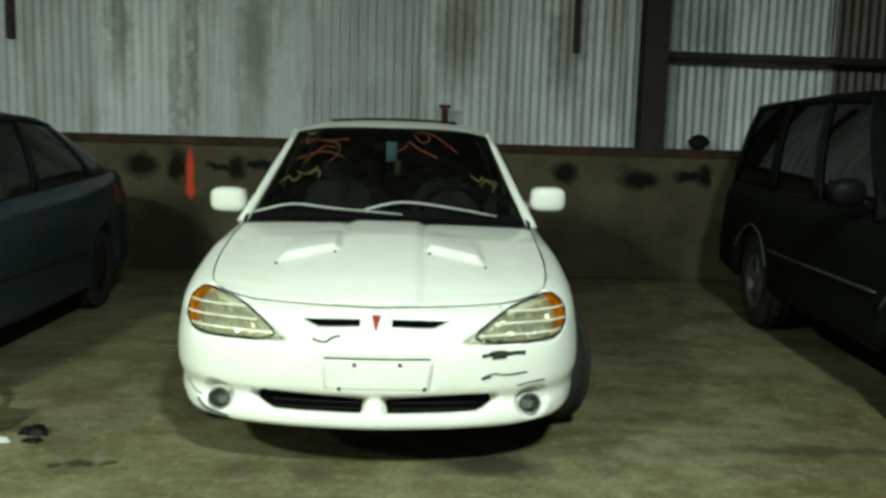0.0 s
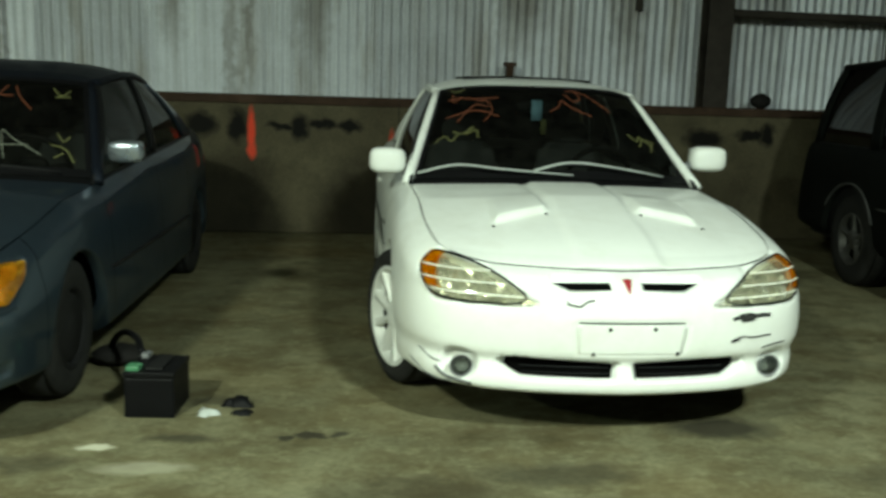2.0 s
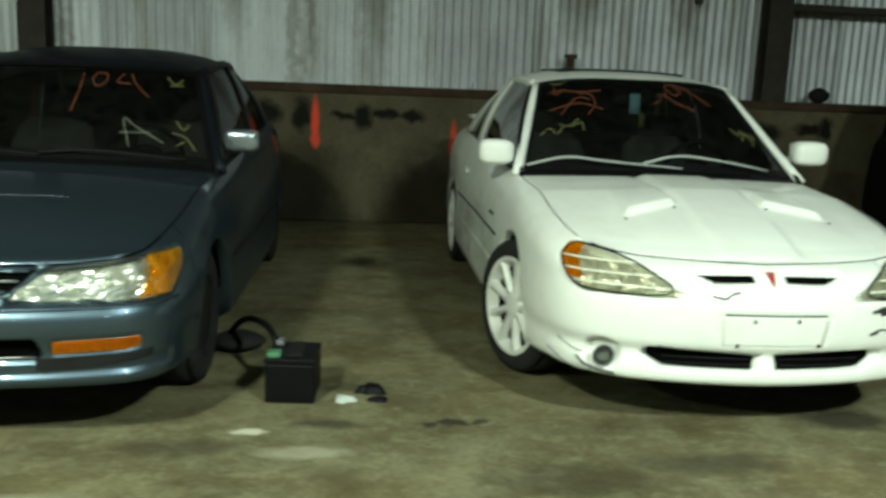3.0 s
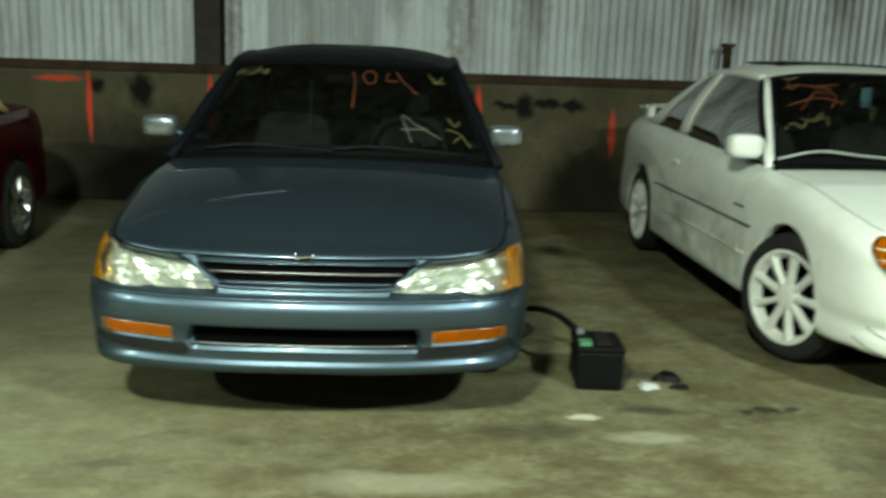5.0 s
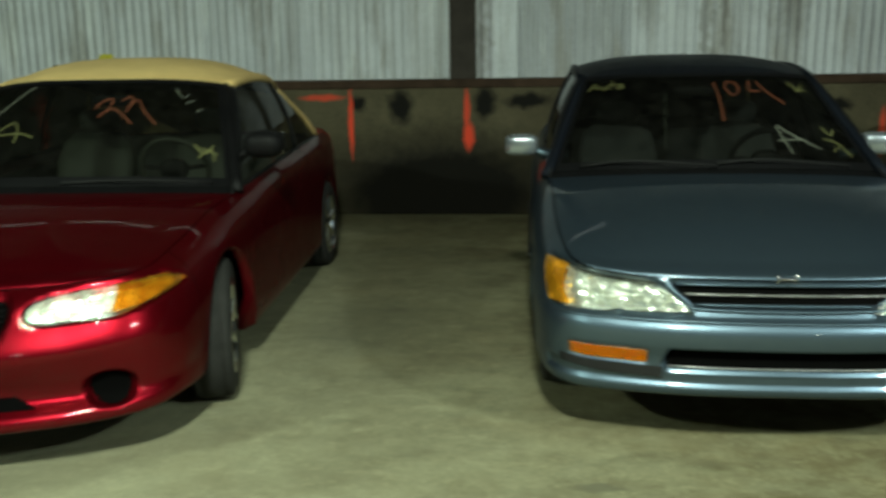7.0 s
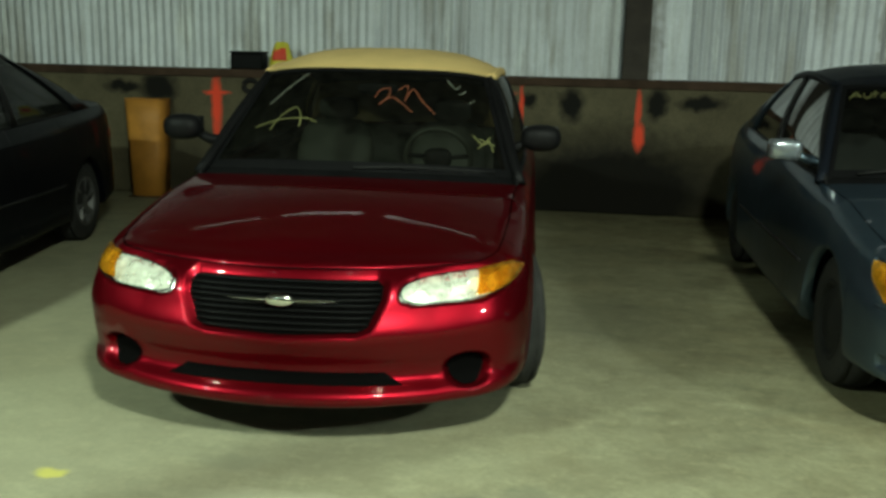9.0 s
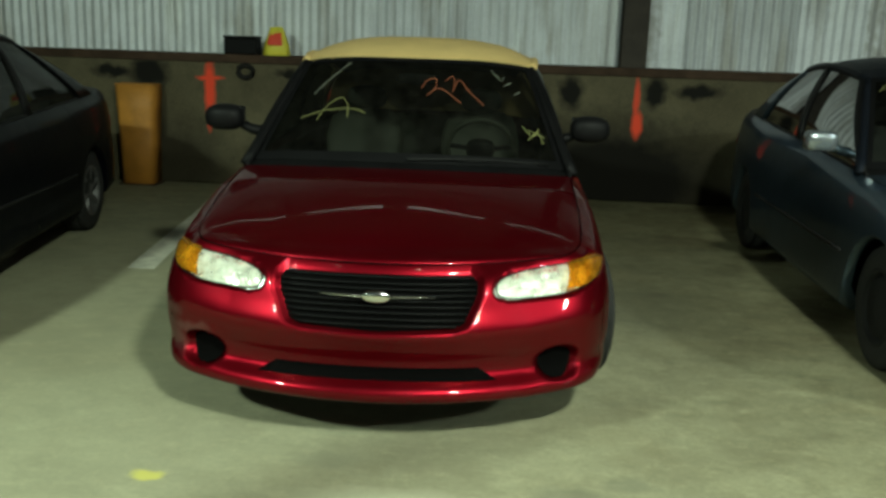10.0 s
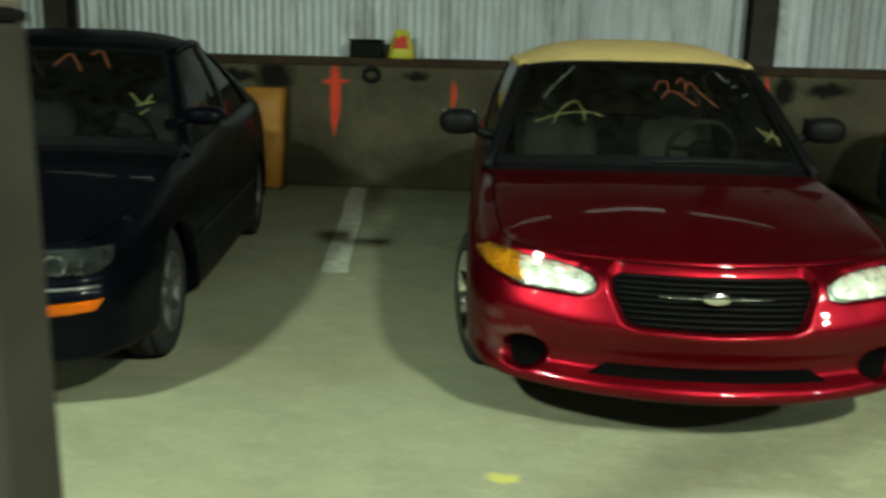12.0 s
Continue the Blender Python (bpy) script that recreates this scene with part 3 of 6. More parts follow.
def coons(front, back, left, right, n, m, shape=None):
    """A patch between four edges, each a function of 0..1: front and back run from left to right."""
    rows = []
    for i in range(n + 1):
        b, row = i / n, []
        for j in range(m + 1):
            a = j / m
            p = (1 - b) * front(a) + b * back(a) + (1 - a) * left(b) + a * right(b)
            p = p - ((1 - a) * (1 - b) * front(0) + a * (1 - b) * front(1) + (1 - a) * b * back(0) + a * b * back(1))
            if shape:
                p = p + shape(a, b, p)
            row.append(p)
        rows.append(row)
    return rows


def lerp(a, b, t):
    return a + (b - a) * t


# ---- cars ----
def blob(name, centre, radii, material, parent, power=2.6, n=14, m=22, label=""):
    """A rounded block: a superellipsoid."""
    def sp(v):
        return math.copysign(abs(v) ** (2 / power), v)
    rows = []
    for i in range(n + 1):
        t = -math.pi / 2 + math.pi * i / n
        t = max(-math.pi / 2 + 1e-3, min(math.pi / 2 - 1e-3, t))
        rows.append([Vector(centre) + Vector((radii[0] * sp(math.cos(t)) * sp(math.cos(p)), radii[1] * sp(math.cos(t)) * sp(math.sin(p)), radii[2] * sp(math.sin(t)))) for p in (2 * math.pi * k / m for k in range(m))])
    return grid_ob(name, rows, material, parent, label, close=True)


def u_of_x(body, x, z):
    """The place along the outline at which the skin at height z reaches x."""
    s, x = (-1 if x < 0 else 1), abs(x)
    lo, hi = 0.0, 1.45
    for _ in range(40):
        mid = (lo + hi) / 2
        if body.at(mid, z).x < x:
            lo = mid
        else:
            hi = mid
    return s * lo


def onto(body, poly):
    return [(u_of_x(body, x, z), z) for x, z in poly]


def ribbon(name, strokes, point, wide, material, parent, label="", steps=5):
    """Strokes drawn on a surface: point(a, b) gives the place and the normal."""
    v, f = [], []
    for s in strokes:
        c = catmull(s, steps) if len(s) > 2 else np.array([lerp(np.array(s[0], float), np.array(s[1], float), k / steps) for k in range(steps + 1)])
        pts = [point(*q) for q in c]
        base = len(v)
        for i, (p, n) in enumerate(pts):
            d = pts[min(i + 1, len(pts) - 1)][0] - pts[max(i - 1, 0)][0]
            side = d.cross(n).normalized() * wide / 2 * (0.7 + 0.3 * math.sin(2.3 * i + len(v)))
            v += [p + side, p - side, p - side - n * 0.003, p + side - n * 0.003]
        f += grid_faces(len(pts), 4, base, True)
    return ob_of(name, v, f, material, parent, True, label)


def wheel(car, x, y, r, rim, side, spokes, metal, wide=0.19, steer=0.0):
    """A wheel whose outer face looks to the side given (-1, 1)."""
    steering = Matrix.Rotation(radians(steer), 3, "Z")
    turn = steering @ Matrix.Diagonal((side, 1, 1))
    c = (x, y, r)
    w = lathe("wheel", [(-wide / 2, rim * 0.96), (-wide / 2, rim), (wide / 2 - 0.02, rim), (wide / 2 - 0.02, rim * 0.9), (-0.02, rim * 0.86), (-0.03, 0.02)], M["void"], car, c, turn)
    h = wide / 2
    lathe("tyre", [(-h, rim), (-h, rim + 0.02), (-h * 1.02, r - 0.05), (-h * 0.86, r - 0.012), (-h * 0.6, r), (-h * 0.58, r - 0.006), (-h * 0.5, r - 0.006), (-h * 0.48, r), (h * 0.48, r), (h * 0.5, r - 0.006), (h * 0.58, r - 0.006), (h * 0.6, r), (h * 0.86, r - 0.012), (h * 1.03, r - 0.05), (h * 1.0, rim + 0.02), (h * 0.94, rim)], M["rubber"], w, c, turn, 48)
    rows, v, f = [], [], []
    prof = [(h * 0.96, rim + 0.004), (h * 1.0, rim - 0.004), (h * 0.98, rim - 0.016), (h * 0.8, rim - 0.024), (h * 0.45, rim - 0.04)]
    k = 48
    for a, rr in prof:
        rows += [Vector((a * side, rr * math.cos(2 * math.pi * j / k), rr * math.sin(2 * math.pi * j / k))) for j in range(k)]
    v, f = rows, grid_faces(len(prof), k, 0, True)
    lathe("hub", [(h * 0.4, 0.07), (h * 0.78, 0.066), (h * 0.86, 0.055), (h * 0.88, 0.03), (h * 0.88, 0.002)], metal, w, c, turn, 24)
    if spokes:
        for s in range(spokes):
            a0 = 2 * math.pi * s / spokes + 0.3
            base = len(v)
            for rr, half, out in ((0.045, 0.022, 0.82), (0.10, 0.017, 0.86), (rim * 0.62, 0.017, 0.9), (rim - 0.018, 0.027, 0.93)):
                d, t = Vector((0, math.cos(a0), math.sin(a0))), Vector((0, -math.sin(a0), math.cos(a0)))
                for q, dep in ((-half, -0.35), (-half * 0.8, 0), (half * 0.8, 0), (half, -0.35)):
                    v.append(d * rr + t * q + Vector((side * h * (out + dep), 0, 0)))
            f += grid_faces(4, 4, base)
        ob_of("rim", [steering @ q + Vector(c) for q in v], f, metal, w)
    else:
        prof2 = [(h * 0.62, rim - 0.03), (h * 0.86, rim * 0.78), (h * 0.7, rim * 0.5), (h * 0.86, rim * 0.3), (h * 0.84, 0.0015)]
        base = len(v)
        for a, rr in prof2:
            v += [Vector((a * side, rr * math.cos(2 * math.pi * j / k), rr * math.sin(2 * math.pi * j / k))) for j in range(k)]
        f += grid_faces(len(prof2), k, base, True)
        ob_of("rim", [steering @ q + Vector(c) for q in v], f, metal, w)
    return w


class Car:
    def __init__(self, name, m, label, spec):
        self.s, self.paint = spec, spec["paint"]
        self.root = thing(name, m, label, "car")
        self.body = Body(spec["plan"], spec["keys"])
        b = self.body
        self.ua, self.uc = b.u_of_y(spec["ya"]), b.u_of_y(spec["yc"])
        self.ub = b.u_of_y(spec["wf"] - spec["arch"] - 0.05)
        self.skin()
        self.cabin()
        for y, x in ((spec["wf"], spec["tx"]), (spec["wr"], spec["tx"])):
            for side in (-1, 1):
                wheel(self.root, side * x, y, spec["r"], spec["rim"], side, spec["spokes"], spec["metal"], 0.19, spec.get("steer", 0.0) if y == spec["wf"] else 0.0)

    def low(self, u):
        y, s = float(np.interp(abs(u), self.body.s, self.body.c[:, 1])), self.s
        z = self.body.low(u)
        for yw in (s["wf"], s["wr"]):
            if abs(y - yw) < s["arch"]:
                z = max(z, s["r"] + math.sqrt(s["arch"] ** 2 - (y - yw) ** 2))
        return z

    def skin(self):
        s, b, root, paint = self.s, self.body, self.root, self.paint
        ud = b.u_of_y(s["ya"] + s.get("door0", 0.0))
        ue, ur = b.u_of_y(s["door"]), b.u_of_y(s["wr"] + s["arch"] + 0.12)
        self.bumper = panel("front_bumper", b, -self.ub, self.ub, 0.0105, 50, paint, root, None, s.get("dents", ()))
        for side in (-1, 1):
            panel("fender", b, side * self.ub, side * ud, 0.025, 22, paint, root, self.low)
            cuts = [ud] + [b.u_of_y(y) for y in s.get("doors", ())] + [ue]
            for p, q in zip(cuts, cuts[1:]):
                panel("door", b, side * p, side * q, 0.06, 22, s.get("side_paint", paint), root, self.low)
            panel("quarter_panel", b, side * ue, side * ur, 0.025, 22, s.get("side_paint", paint), root, self.low)
            panel("rear_bumper", b, side * ur, side * (b.s[-1] - 0.002), 0.05, 16, paint, root)
        # near-black floor pan and wheel wells, with the shade below put into the colour
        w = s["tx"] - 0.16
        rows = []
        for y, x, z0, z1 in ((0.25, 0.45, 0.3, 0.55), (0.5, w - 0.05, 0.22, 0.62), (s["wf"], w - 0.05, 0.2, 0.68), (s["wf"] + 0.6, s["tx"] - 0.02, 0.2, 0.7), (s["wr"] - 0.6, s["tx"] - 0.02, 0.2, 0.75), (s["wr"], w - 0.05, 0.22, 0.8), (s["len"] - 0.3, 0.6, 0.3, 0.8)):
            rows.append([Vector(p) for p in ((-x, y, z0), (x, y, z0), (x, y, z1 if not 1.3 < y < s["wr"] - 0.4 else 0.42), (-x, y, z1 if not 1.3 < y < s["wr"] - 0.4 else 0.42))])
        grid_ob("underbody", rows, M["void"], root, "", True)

        def cowl(a, back=0.0, up=0.0):
            t = 2 * a - 1
            return lerp(b.edge(-self.ua), b.edge(self.ua), a) + Vector((0, back - s["bow"] * (1 - t * t), up + s["rise"] * (1 - t * t) ** 0.8 if abs(t) < 1 else up))
        self.cowl = cowl
        uh = s["uh"]
        g = 0.007

        def front(a):
            return b.edge(lerp(-uh, uh, a)) + Vector((0, 0.004, 0))

        def hood_shape(a, k, p):
            t = 2 * a - 1
            lift = s["crown"] * (1 - t * t) * (4 * k * (1 - k)) ** 0.8
            return Vector((0, 0, lift + (s["bulge"](p.x, p.y) if "bulge" in s else 0)))
        n, m = s.get("hood_n", (40, 48))
        rows = coons(front, cowl, lambda k: b.edge(-lerp(uh, self.ua, k)), lambda k: b.edge(lerp(uh, self.ua, k)), n, m, hood_shape)
        cut = []
        for i, r in enumerate(rows):
            cut.append([p + (Vector((g if j == 0 else -g, 0, 0)) if j in (0, m) else Vector()) + (Vector((0, g if i == 0 else -g, 0)) if i in (0, n) else Vector()) for j, p in enumerate(r)])
        cut = [[p - Vector((0, 0, 0.02)) for p in cut[0]]] + cut
        self.hood = grid_ob("hood", cut, paint, root)
        tube("hood_gap", [b.edge(u) + Vector((0, -0.001, 0.001)) for u in np.linspace(-uh, uh, 40)], 0.0035, M["void"], root, 5)
        # near-black sheet behind the hood's gaps, where there is only shade
        under = [[p + Vector((0, 0, -0.03)) for p in r[::4]] for r in rows[::4]]
        grid_ob("engine_bay", under, M["void"], root)

    def cabin(self):
        s, b, root, paint = self.s, self.body, self.root, self.paint
        rf, rr = s["roof_f"], s["roof_r"]  # y, z, half width
        bw = s["bow"] * 0.9

        def top(a):
            t = 2 * a - 1
            return Vector((t * rf[2], rf[0] - bw * (1 - t * t), rf[1] + s["roof_rise"] * (1 - t**4)))

        def rear(a):
            t = 2 * a - 1
            return Vector((t * rr[2], rr[0] + 0.05 * (1 - t * t), rr[1] + s["roof_rise"] * (1 - t**4)))

        def base(a):
            return self.cowl(a, 0.09, 0.015)

        def deck(a):
            t = 2 * a - 1
            return lerp(b.edge(-self.uc), b.edge(self.uc), a) + Vector((0, 0.08 * (1 - t * t), 0.03 * (1 - t * t)))

        def glass_shape(a, k, p):
            t = 2 * a - 1
            return Vector((0, -0.6, 0.8)) * 0.035 * (1 - t * t) * 4 * k * (1 - k)
        ws = coons(base, top, lambda k: lerp(base(0), top(0), k), lambda k: lerp(base(1), top(1), k), 16, 24, glass_shape)
        self.ws_rows = ws
        shield = grid_ob("windshield", ws, M["glass"], root)
        shield.visible_shadow = False
        # black border and cowl
        fine = coons(base, top, lambda k: lerp(base(0), top(0), k), lambda k: lerp(base(1), top(1), k), 40, 60, glass_shape)

        def strip(i0, i1, j0, j1):
            return [[p + Vector((0, -0.003, 0.004)) for p in r[j0 : j1 + 1]] for r in fine[i0 : i1 + 1]]
        for q in ((0, 3, 0, 60), (38, 40, 0, 60), (3, 38, 0, 2), (3, 38, 58, 60)):
            grid_ob("windshield_seal", strip(*q), M["black"], root)
        grid_ob("cowl_panel", [[self.cowl(k / 30, -0.004, -0.012) for k in range(31)], [self.cowl(k / 30, 0.05, 0.0) for k in range(31)], [base(k / 30) for k in range(31)]], M["black"], root)

        def rail(t, side):
            p = lerp(top(1), rear(1), t)
            return Vector((side * (p.x + s["rail_bow"] * 4 * t * (1 - t)), p.y, p.z + s.get("rail_up", 0.03) * 4 * t * (1 - t)))
        roof_mat = s.get("roof_mat", paint)

        def roof_shape(a, k, p):
            t = 2 * a - 1
            return Vector((0, 0, s["roof_crown"] * (1 - abs(t) ** 3) * (4 * k * (1 - k)) ** 0.7))
        roof = coons(top, rear, lambda k: rail(k, -1), lambda k: rail(k, 1), 20, 30, roof_shape)
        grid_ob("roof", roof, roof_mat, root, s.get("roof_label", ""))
        grid_ob("headliner", [[p + Vector((0, 0, -0.03)) for p in r[::3]] for r in roof[::4]], M["cloth"], root)
        rw = coons(rear, deck, lambda k: lerp(rear(0), deck(0), k), lambda k: lerp(rear(1), deck(1), k), 12, 16, lambda a, k, p: Vector((0, 0.5, 0.8)) * 0.04 * 4 * k * (1 - k))
        grid_ob("rear_window", rw, s.get("rear_mat", M["side_glass"]), root)
        ut = b.u_of_y(s["len"] - 0.12)
        tail = coons(deck, lambda a: lerp(b.edge(-ut), b.edge(ut), a) + Vector((0, 0.1 * (1 - (2 * a - 1) ** 2), 0.015)), lambda k: b.edge(-lerp(self.uc, ut, k)), lambda k: b.edge(lerp(self.uc, ut, k)), 10, 16, lambda a, k, p: Vector((0, 0, 0.03 * (1 - (2 * a - 1) ** 2))))
        grid_ob("trunk_lid", tail, paint, root)
        # sides of the cabin
        def belt(t, side):
            p = b.edge(side * lerp(self.ua, self.uc, t))
            return p + Vector((-side * 0.012, 0, 0))

        def wall(t, h, side, lift=0.0):
            p = lerp(belt(t, side), rail(t, side), h)
            return p + Vector((side * (0.03 * 4 * h * (1 - h) + lift), 0, lift * 0.4))
        self.wall = wall
        sashes = s["sashes"]  # (t low, t high) of pillars, then widths
        for side in (-1, 1):
            cells = s["panes"]  # (t0 at belt, t0 at rail, t1 at belt, t1 at rail)
            for a0, a1, c0, c1 in cells:
                rows = [[wall(lerp(lerp(a0, a1, h / 8), lerp(c0, c1, h / 8), j / 12), 0.02 + 0.94 * h / 8, side) for j in range(13)] for h in range(9)]
                pane = grid_ob("side_window", rows, s.get("pane_mat", M["side_glass"]), root)
                pane.visible_shadow = False
            for a0, a1, c0, c1, kind in sashes:
                rows = [[wall(lerp(lerp(a0, a1, h / 8), lerp(c0, c1, h / 8), j / 6), h / 8, side, 0.006) for j in range(7)] for h in range(9)]
                grid_ob("pillar", rows, {"paint": paint, "black": M["black"], "roof": roof_mat}[kind], root, thick=0.02)
            pts = [lerp(base(0 if side < 0 else 1) + Vector((side * 0.012, -0.05, -0.01)), Vector((side * rf[2], rf[0], rf[1])), k / 8) for k in range(9)]
            tube("a_pillar", pts, [0.029 - 0.007 * k / 8 for k in range(9)], s.get("a_mat", paint), root, 10, "", 0.8)
            tube("roof_rail", [rail(k / 14, side) - Vector((0, 0, 0.008)) for k in range(15)], 0.028, s.get("rail_mat", roof_mat), root, 8)
            tube("window_trim", [belt(k / 16, side) + Vector((side * 0.004, 0, 0.004)) for k in range(17)], 0.011, M["black"], root, 6)
            rows = [[b.at(side * u, z, -0.05) for u in np.linspace(self.ua, self.uc, 16)] for z in (0.3, 0.6, 0.85, b.top(self.ua) - 0.03)]
            grid_ob("door_lining", rows, M["trim"], root)
        # interior
        ya = s["ya"]
        dash = []
        for dy, z in ((0.0, -0.02), (0.2, 0.0), (0.4, -0.005), (0.46, -0.04), (0.48, -0.2), (0.42, -0.45)):
            dash.append([Vector((x, ya + dy - 0.05, b.top(self.ua) + z + 0.02 * (1 - (x / 0.8) ** 2))) for x in np.linspace(-0.70, 0.70, 16)])
        grid_ob("dashboard", dash, M["trim"], root)
        cloth = s.get("cloth", M["cloth"])
        zs = s.get("seat_z", 0.0)
        for x in (-0.37, 0.37):
            blob("seat", (x, ya + 0.95, 0.55 + zs), (0.25, 0.28, 0.1), cloth, root)
            rows = []
            for z, y, hw, th in ((0.55, ya + 1.15, 0.21, 0.05), (0.7, ya + 1.17, 0.24, 0.075), (0.9, ya + 1.22, 0.25, 0.075), (1.02, ya + 1.27, 0.22, 0.06), (1.08, ya + 1.29, 0.15, 0.03)):
                rows.append([Vector((x + hw * math.copysign(abs(math.cos(p)) ** 0.6, math.cos(p)), y + th * math.copysign(abs(math.sin(p)) ** 0.6, math.sin(p)), z + zs)) for p in (2 * math.pi * k / 20 for k in range(20))])
            grid_ob("seat_back", rows, cloth, root, "", True)
            blob("headrest", (x, ya + 1.31, 1.15 + zs), (0.13, 0.05, 0.075), cloth, root, 3)
        rows = [[Vector((x, ya + dy, z)) for x in np.linspace(-0.62, 0.62, 14)] for dy, z in ((1.75, 0.5), (2.0, 0.55), (2.05, 0.8), (2.15, 0.98), (2.3, 0.98))]
        grid_ob("rear_seat", rows, cloth, root)
        ring = []
        for k in range(29):
            p = 2 * math.pi * k / 28
            ring.append(Vector((0.37 + 0.185 * math.cos(p), ya + 0.52 - 0.07 * math.sin(p), 0.93 + zs + 0.17 * math.sin(p))))
        wheel_ob = tube("steering_wheel", ring, 0.016, s.get("wheel_mat", M["black"]), root, 8, caps=False)
        blob("steering_hub", (0.37, ya + 0.50, 0.93 + zs), (0.08, 0.03, 0.06), M["black"], wheel_ob)
        for p in (0.1, math.pi - 0.1, -math.pi / 2):
            tube("steering_spoke", [Vector((0.37, ya + 0.51, 0.93 + zs)), Vector((0.37 + 0.18 * math.cos(p), ya + 0.52 - 0.07 * math.sin(p), 0.93 + zs + 0.165 * math.sin(p)))], 0.014, M["black"], wheel_ob, 6)
        blob("rear_view_mirror", (0, rf[0] - 0.02, rf[1] - 0.075), (0.12, 0.02, 0.033), M["black"], root, 3)

    def shield(self, a, b):
        """A place on the windshield, a from left to right and b upwards, and its normal."""
        rows = self.ws_rows
        n, m = len(rows) - 1, len(rows[0]) - 1
        y, x = max(0, min(n - 1e-6, b * n)), max(0, min(m - 1e-6, a * m))
        i, j = int(y), int(x)
        p00, p01, p10, p11 = rows[i][j], rows[i][j + 1], rows[i + 1][j], rows[i + 1][j + 1]
        p = lerp(lerp(p00, p01, x - j), lerp(p10, p11, x - j), y - i)
        nn = (p01 - p00).cross(p10 - p00).normalized()
        if nn.y > 0:
            nn = -nn
        return p + nn * 0.006, nn

    def mark_glass(self, strokes, material, wide=0.014, label=""):
        for s in strokes:
            ribbon("windshield_writing", [s], self.shield, wide * 0.8, material, self.root, label)

    def fill(self, poly, lift, material, name, parent=None, label="", **k):
        """One patch from a front-view polygon."""
        return patch(name, self.body, onto(self.body, poly), lift, material, parent or self.root, label=label, **k)

    def wipers(self, lines, material, thick=0.011):
        for pts in lines:
            path = []
            for a, k, lift in pts:
                p, n = self.shield(a, k)
                path.append(p + n * lift)
            path = [Vector(p) for p in catmull(path, 4)]
            w = tube("wiper", path, [thick * (1.1 - 0.5 * i / len(path)) for i in range(len(path))], material, self.root, 6)
            tube("wiper_blade", [p - Vector((0, -0.004, 0.012)) for p in path[len(path) // 3 :]], 0.006, M["black"], w, 5)

    def mirrors(self, y, z, x_in, size, material, stalk, z_right=0.0, power=2.4, left=0.0):
        for side in (-1, 1):
            c = Vector((side * (x_in + size[0]) - (left if side < 0 else 0), y, z + (z_right if side > 0 else 0)))
            sh = blob("door_mirror", c, size, material, self.root, power)
            tube("mirror_arm", [c + Vector((-side * size[0] * 0.7, 0.01, -size[2] * 0.4)), c + Vector((-side * (size[0] + 0.03), 0.03, -size[2] * 0.9)), c + Vector((-side * (size[0] + 0.09 + (left if side < 0 else 0)), 0.05, -size[2] * 1.2))], [0.03, 0.034, 0.045], stalk, sh, 8, "", 0.8)
            rows = [[c + Vector((xx * size[0] * 0.85, size[1] * 0.98, zz * size[2] * 0.8)) for xx in (-1, 1)] for zz in (-1, 1)]
            grid_ob("mirror_glass", rows, M["chrome"], sh)


def lamp(car, clear, amber, lens, depth=0.05, rows=0, bowls=(), seal=0.0, signal="pale_amber", facets=1.0):
    """A headlight on each side, from front-view polygons of the car's right side."""
    b = car.body
    rng = random.Random(3)
    for side in (-1, 1):
        c, a = (clear, amber) if side > 0 else (flip(clear), flip(amber))
        whole = [(side * x, z) for x, z in car.s["lamp"]]
        whole = whole if side > 0 else whole[::-1]
        ob = car.fill(whole, -depth * 0.75, M["reflector"], "headlight", n=16, m=34, skirt=0.0, wave=lambda u, z: facets * (rng.uniform(-0.0035, 0.0035) + 0.007 * math.sin(u * 45 + 30 * z)))
        ob.data.polygons.foreach_set("use_smooth", [False] * len(ob.data.polygons))
        for x, z, r in bowls:
            u = u_of_x(b, side * x, z)
            p = b.lifted(u, z, -depth * 0.45)
            lathe("reflector_bowl", [(0.0, 0.005), (0.004, r * 0.4), (0.016, r * 0.8), (0.03, r)], M["reflector"], ob, p + Vector((0, 0.01, 0)), Matrix(((0, 1, 0), (-1, 0, 0), (0, 0, 1))), 20)
        car.fill(c, 0.002, lens, "lens", ob, n=12, m=18, skirt=0.0)
        car.fill(a, 0.005, M[signal], "turn_signal", ob, n=12, m=10, skirt=0.0)
        if seal:
            edge = onto(b, rounded(whole, 2))
            edge = list(edge) + [edge[0]]
            tube("lamp_seal", [b.lifted(u, z, 0.004) for u, z in edge], seal, M["black"], ob, 5)
        for k in range(rows):
            z = min(q[1] for q in whole) + 0.03 + 0.04 * k
            cu = cuts_at(onto(b, whole), z)
            tube("lens_rib", [b.lifted(u, z + 0.012 * (abs(u) - 0.6), 0.007) for u in np.linspace(cu[0] + 0.015, cu[1] - 0.015, 14)], 0.004, M["rib"], ob, 5)
# ---- the hall ----
WALL_Y = 9.2


def slab(name, lo, hi, material, label, category, bevel=0.0):
    return tagged(box_ob(name, lo, hi, material, None, "", bevel), label, category, "", "structure")


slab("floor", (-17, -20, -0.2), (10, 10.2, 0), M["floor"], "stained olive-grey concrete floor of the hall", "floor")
slab("wall_south", (-17, -20.3, 0), (10, -20, 7.2), M["block"], "plain grey block wall that closes the hall", "wall")
slab("wall_east", (10, -20, 0), (10.3, 10.2, 7.2), M["block"], "plain grey block wall at one end", "wall")
slab("wall_west", (-17.3, -20, 0), (-17, 10.2, 7.2), M["block"], "plain grey block wall at the other end", "wall")
slab("ceiling", (-17, -20, 7.2), (10, 10.2, 7.4), M["block"], "dark grey concrete ceiling", "ceiling")

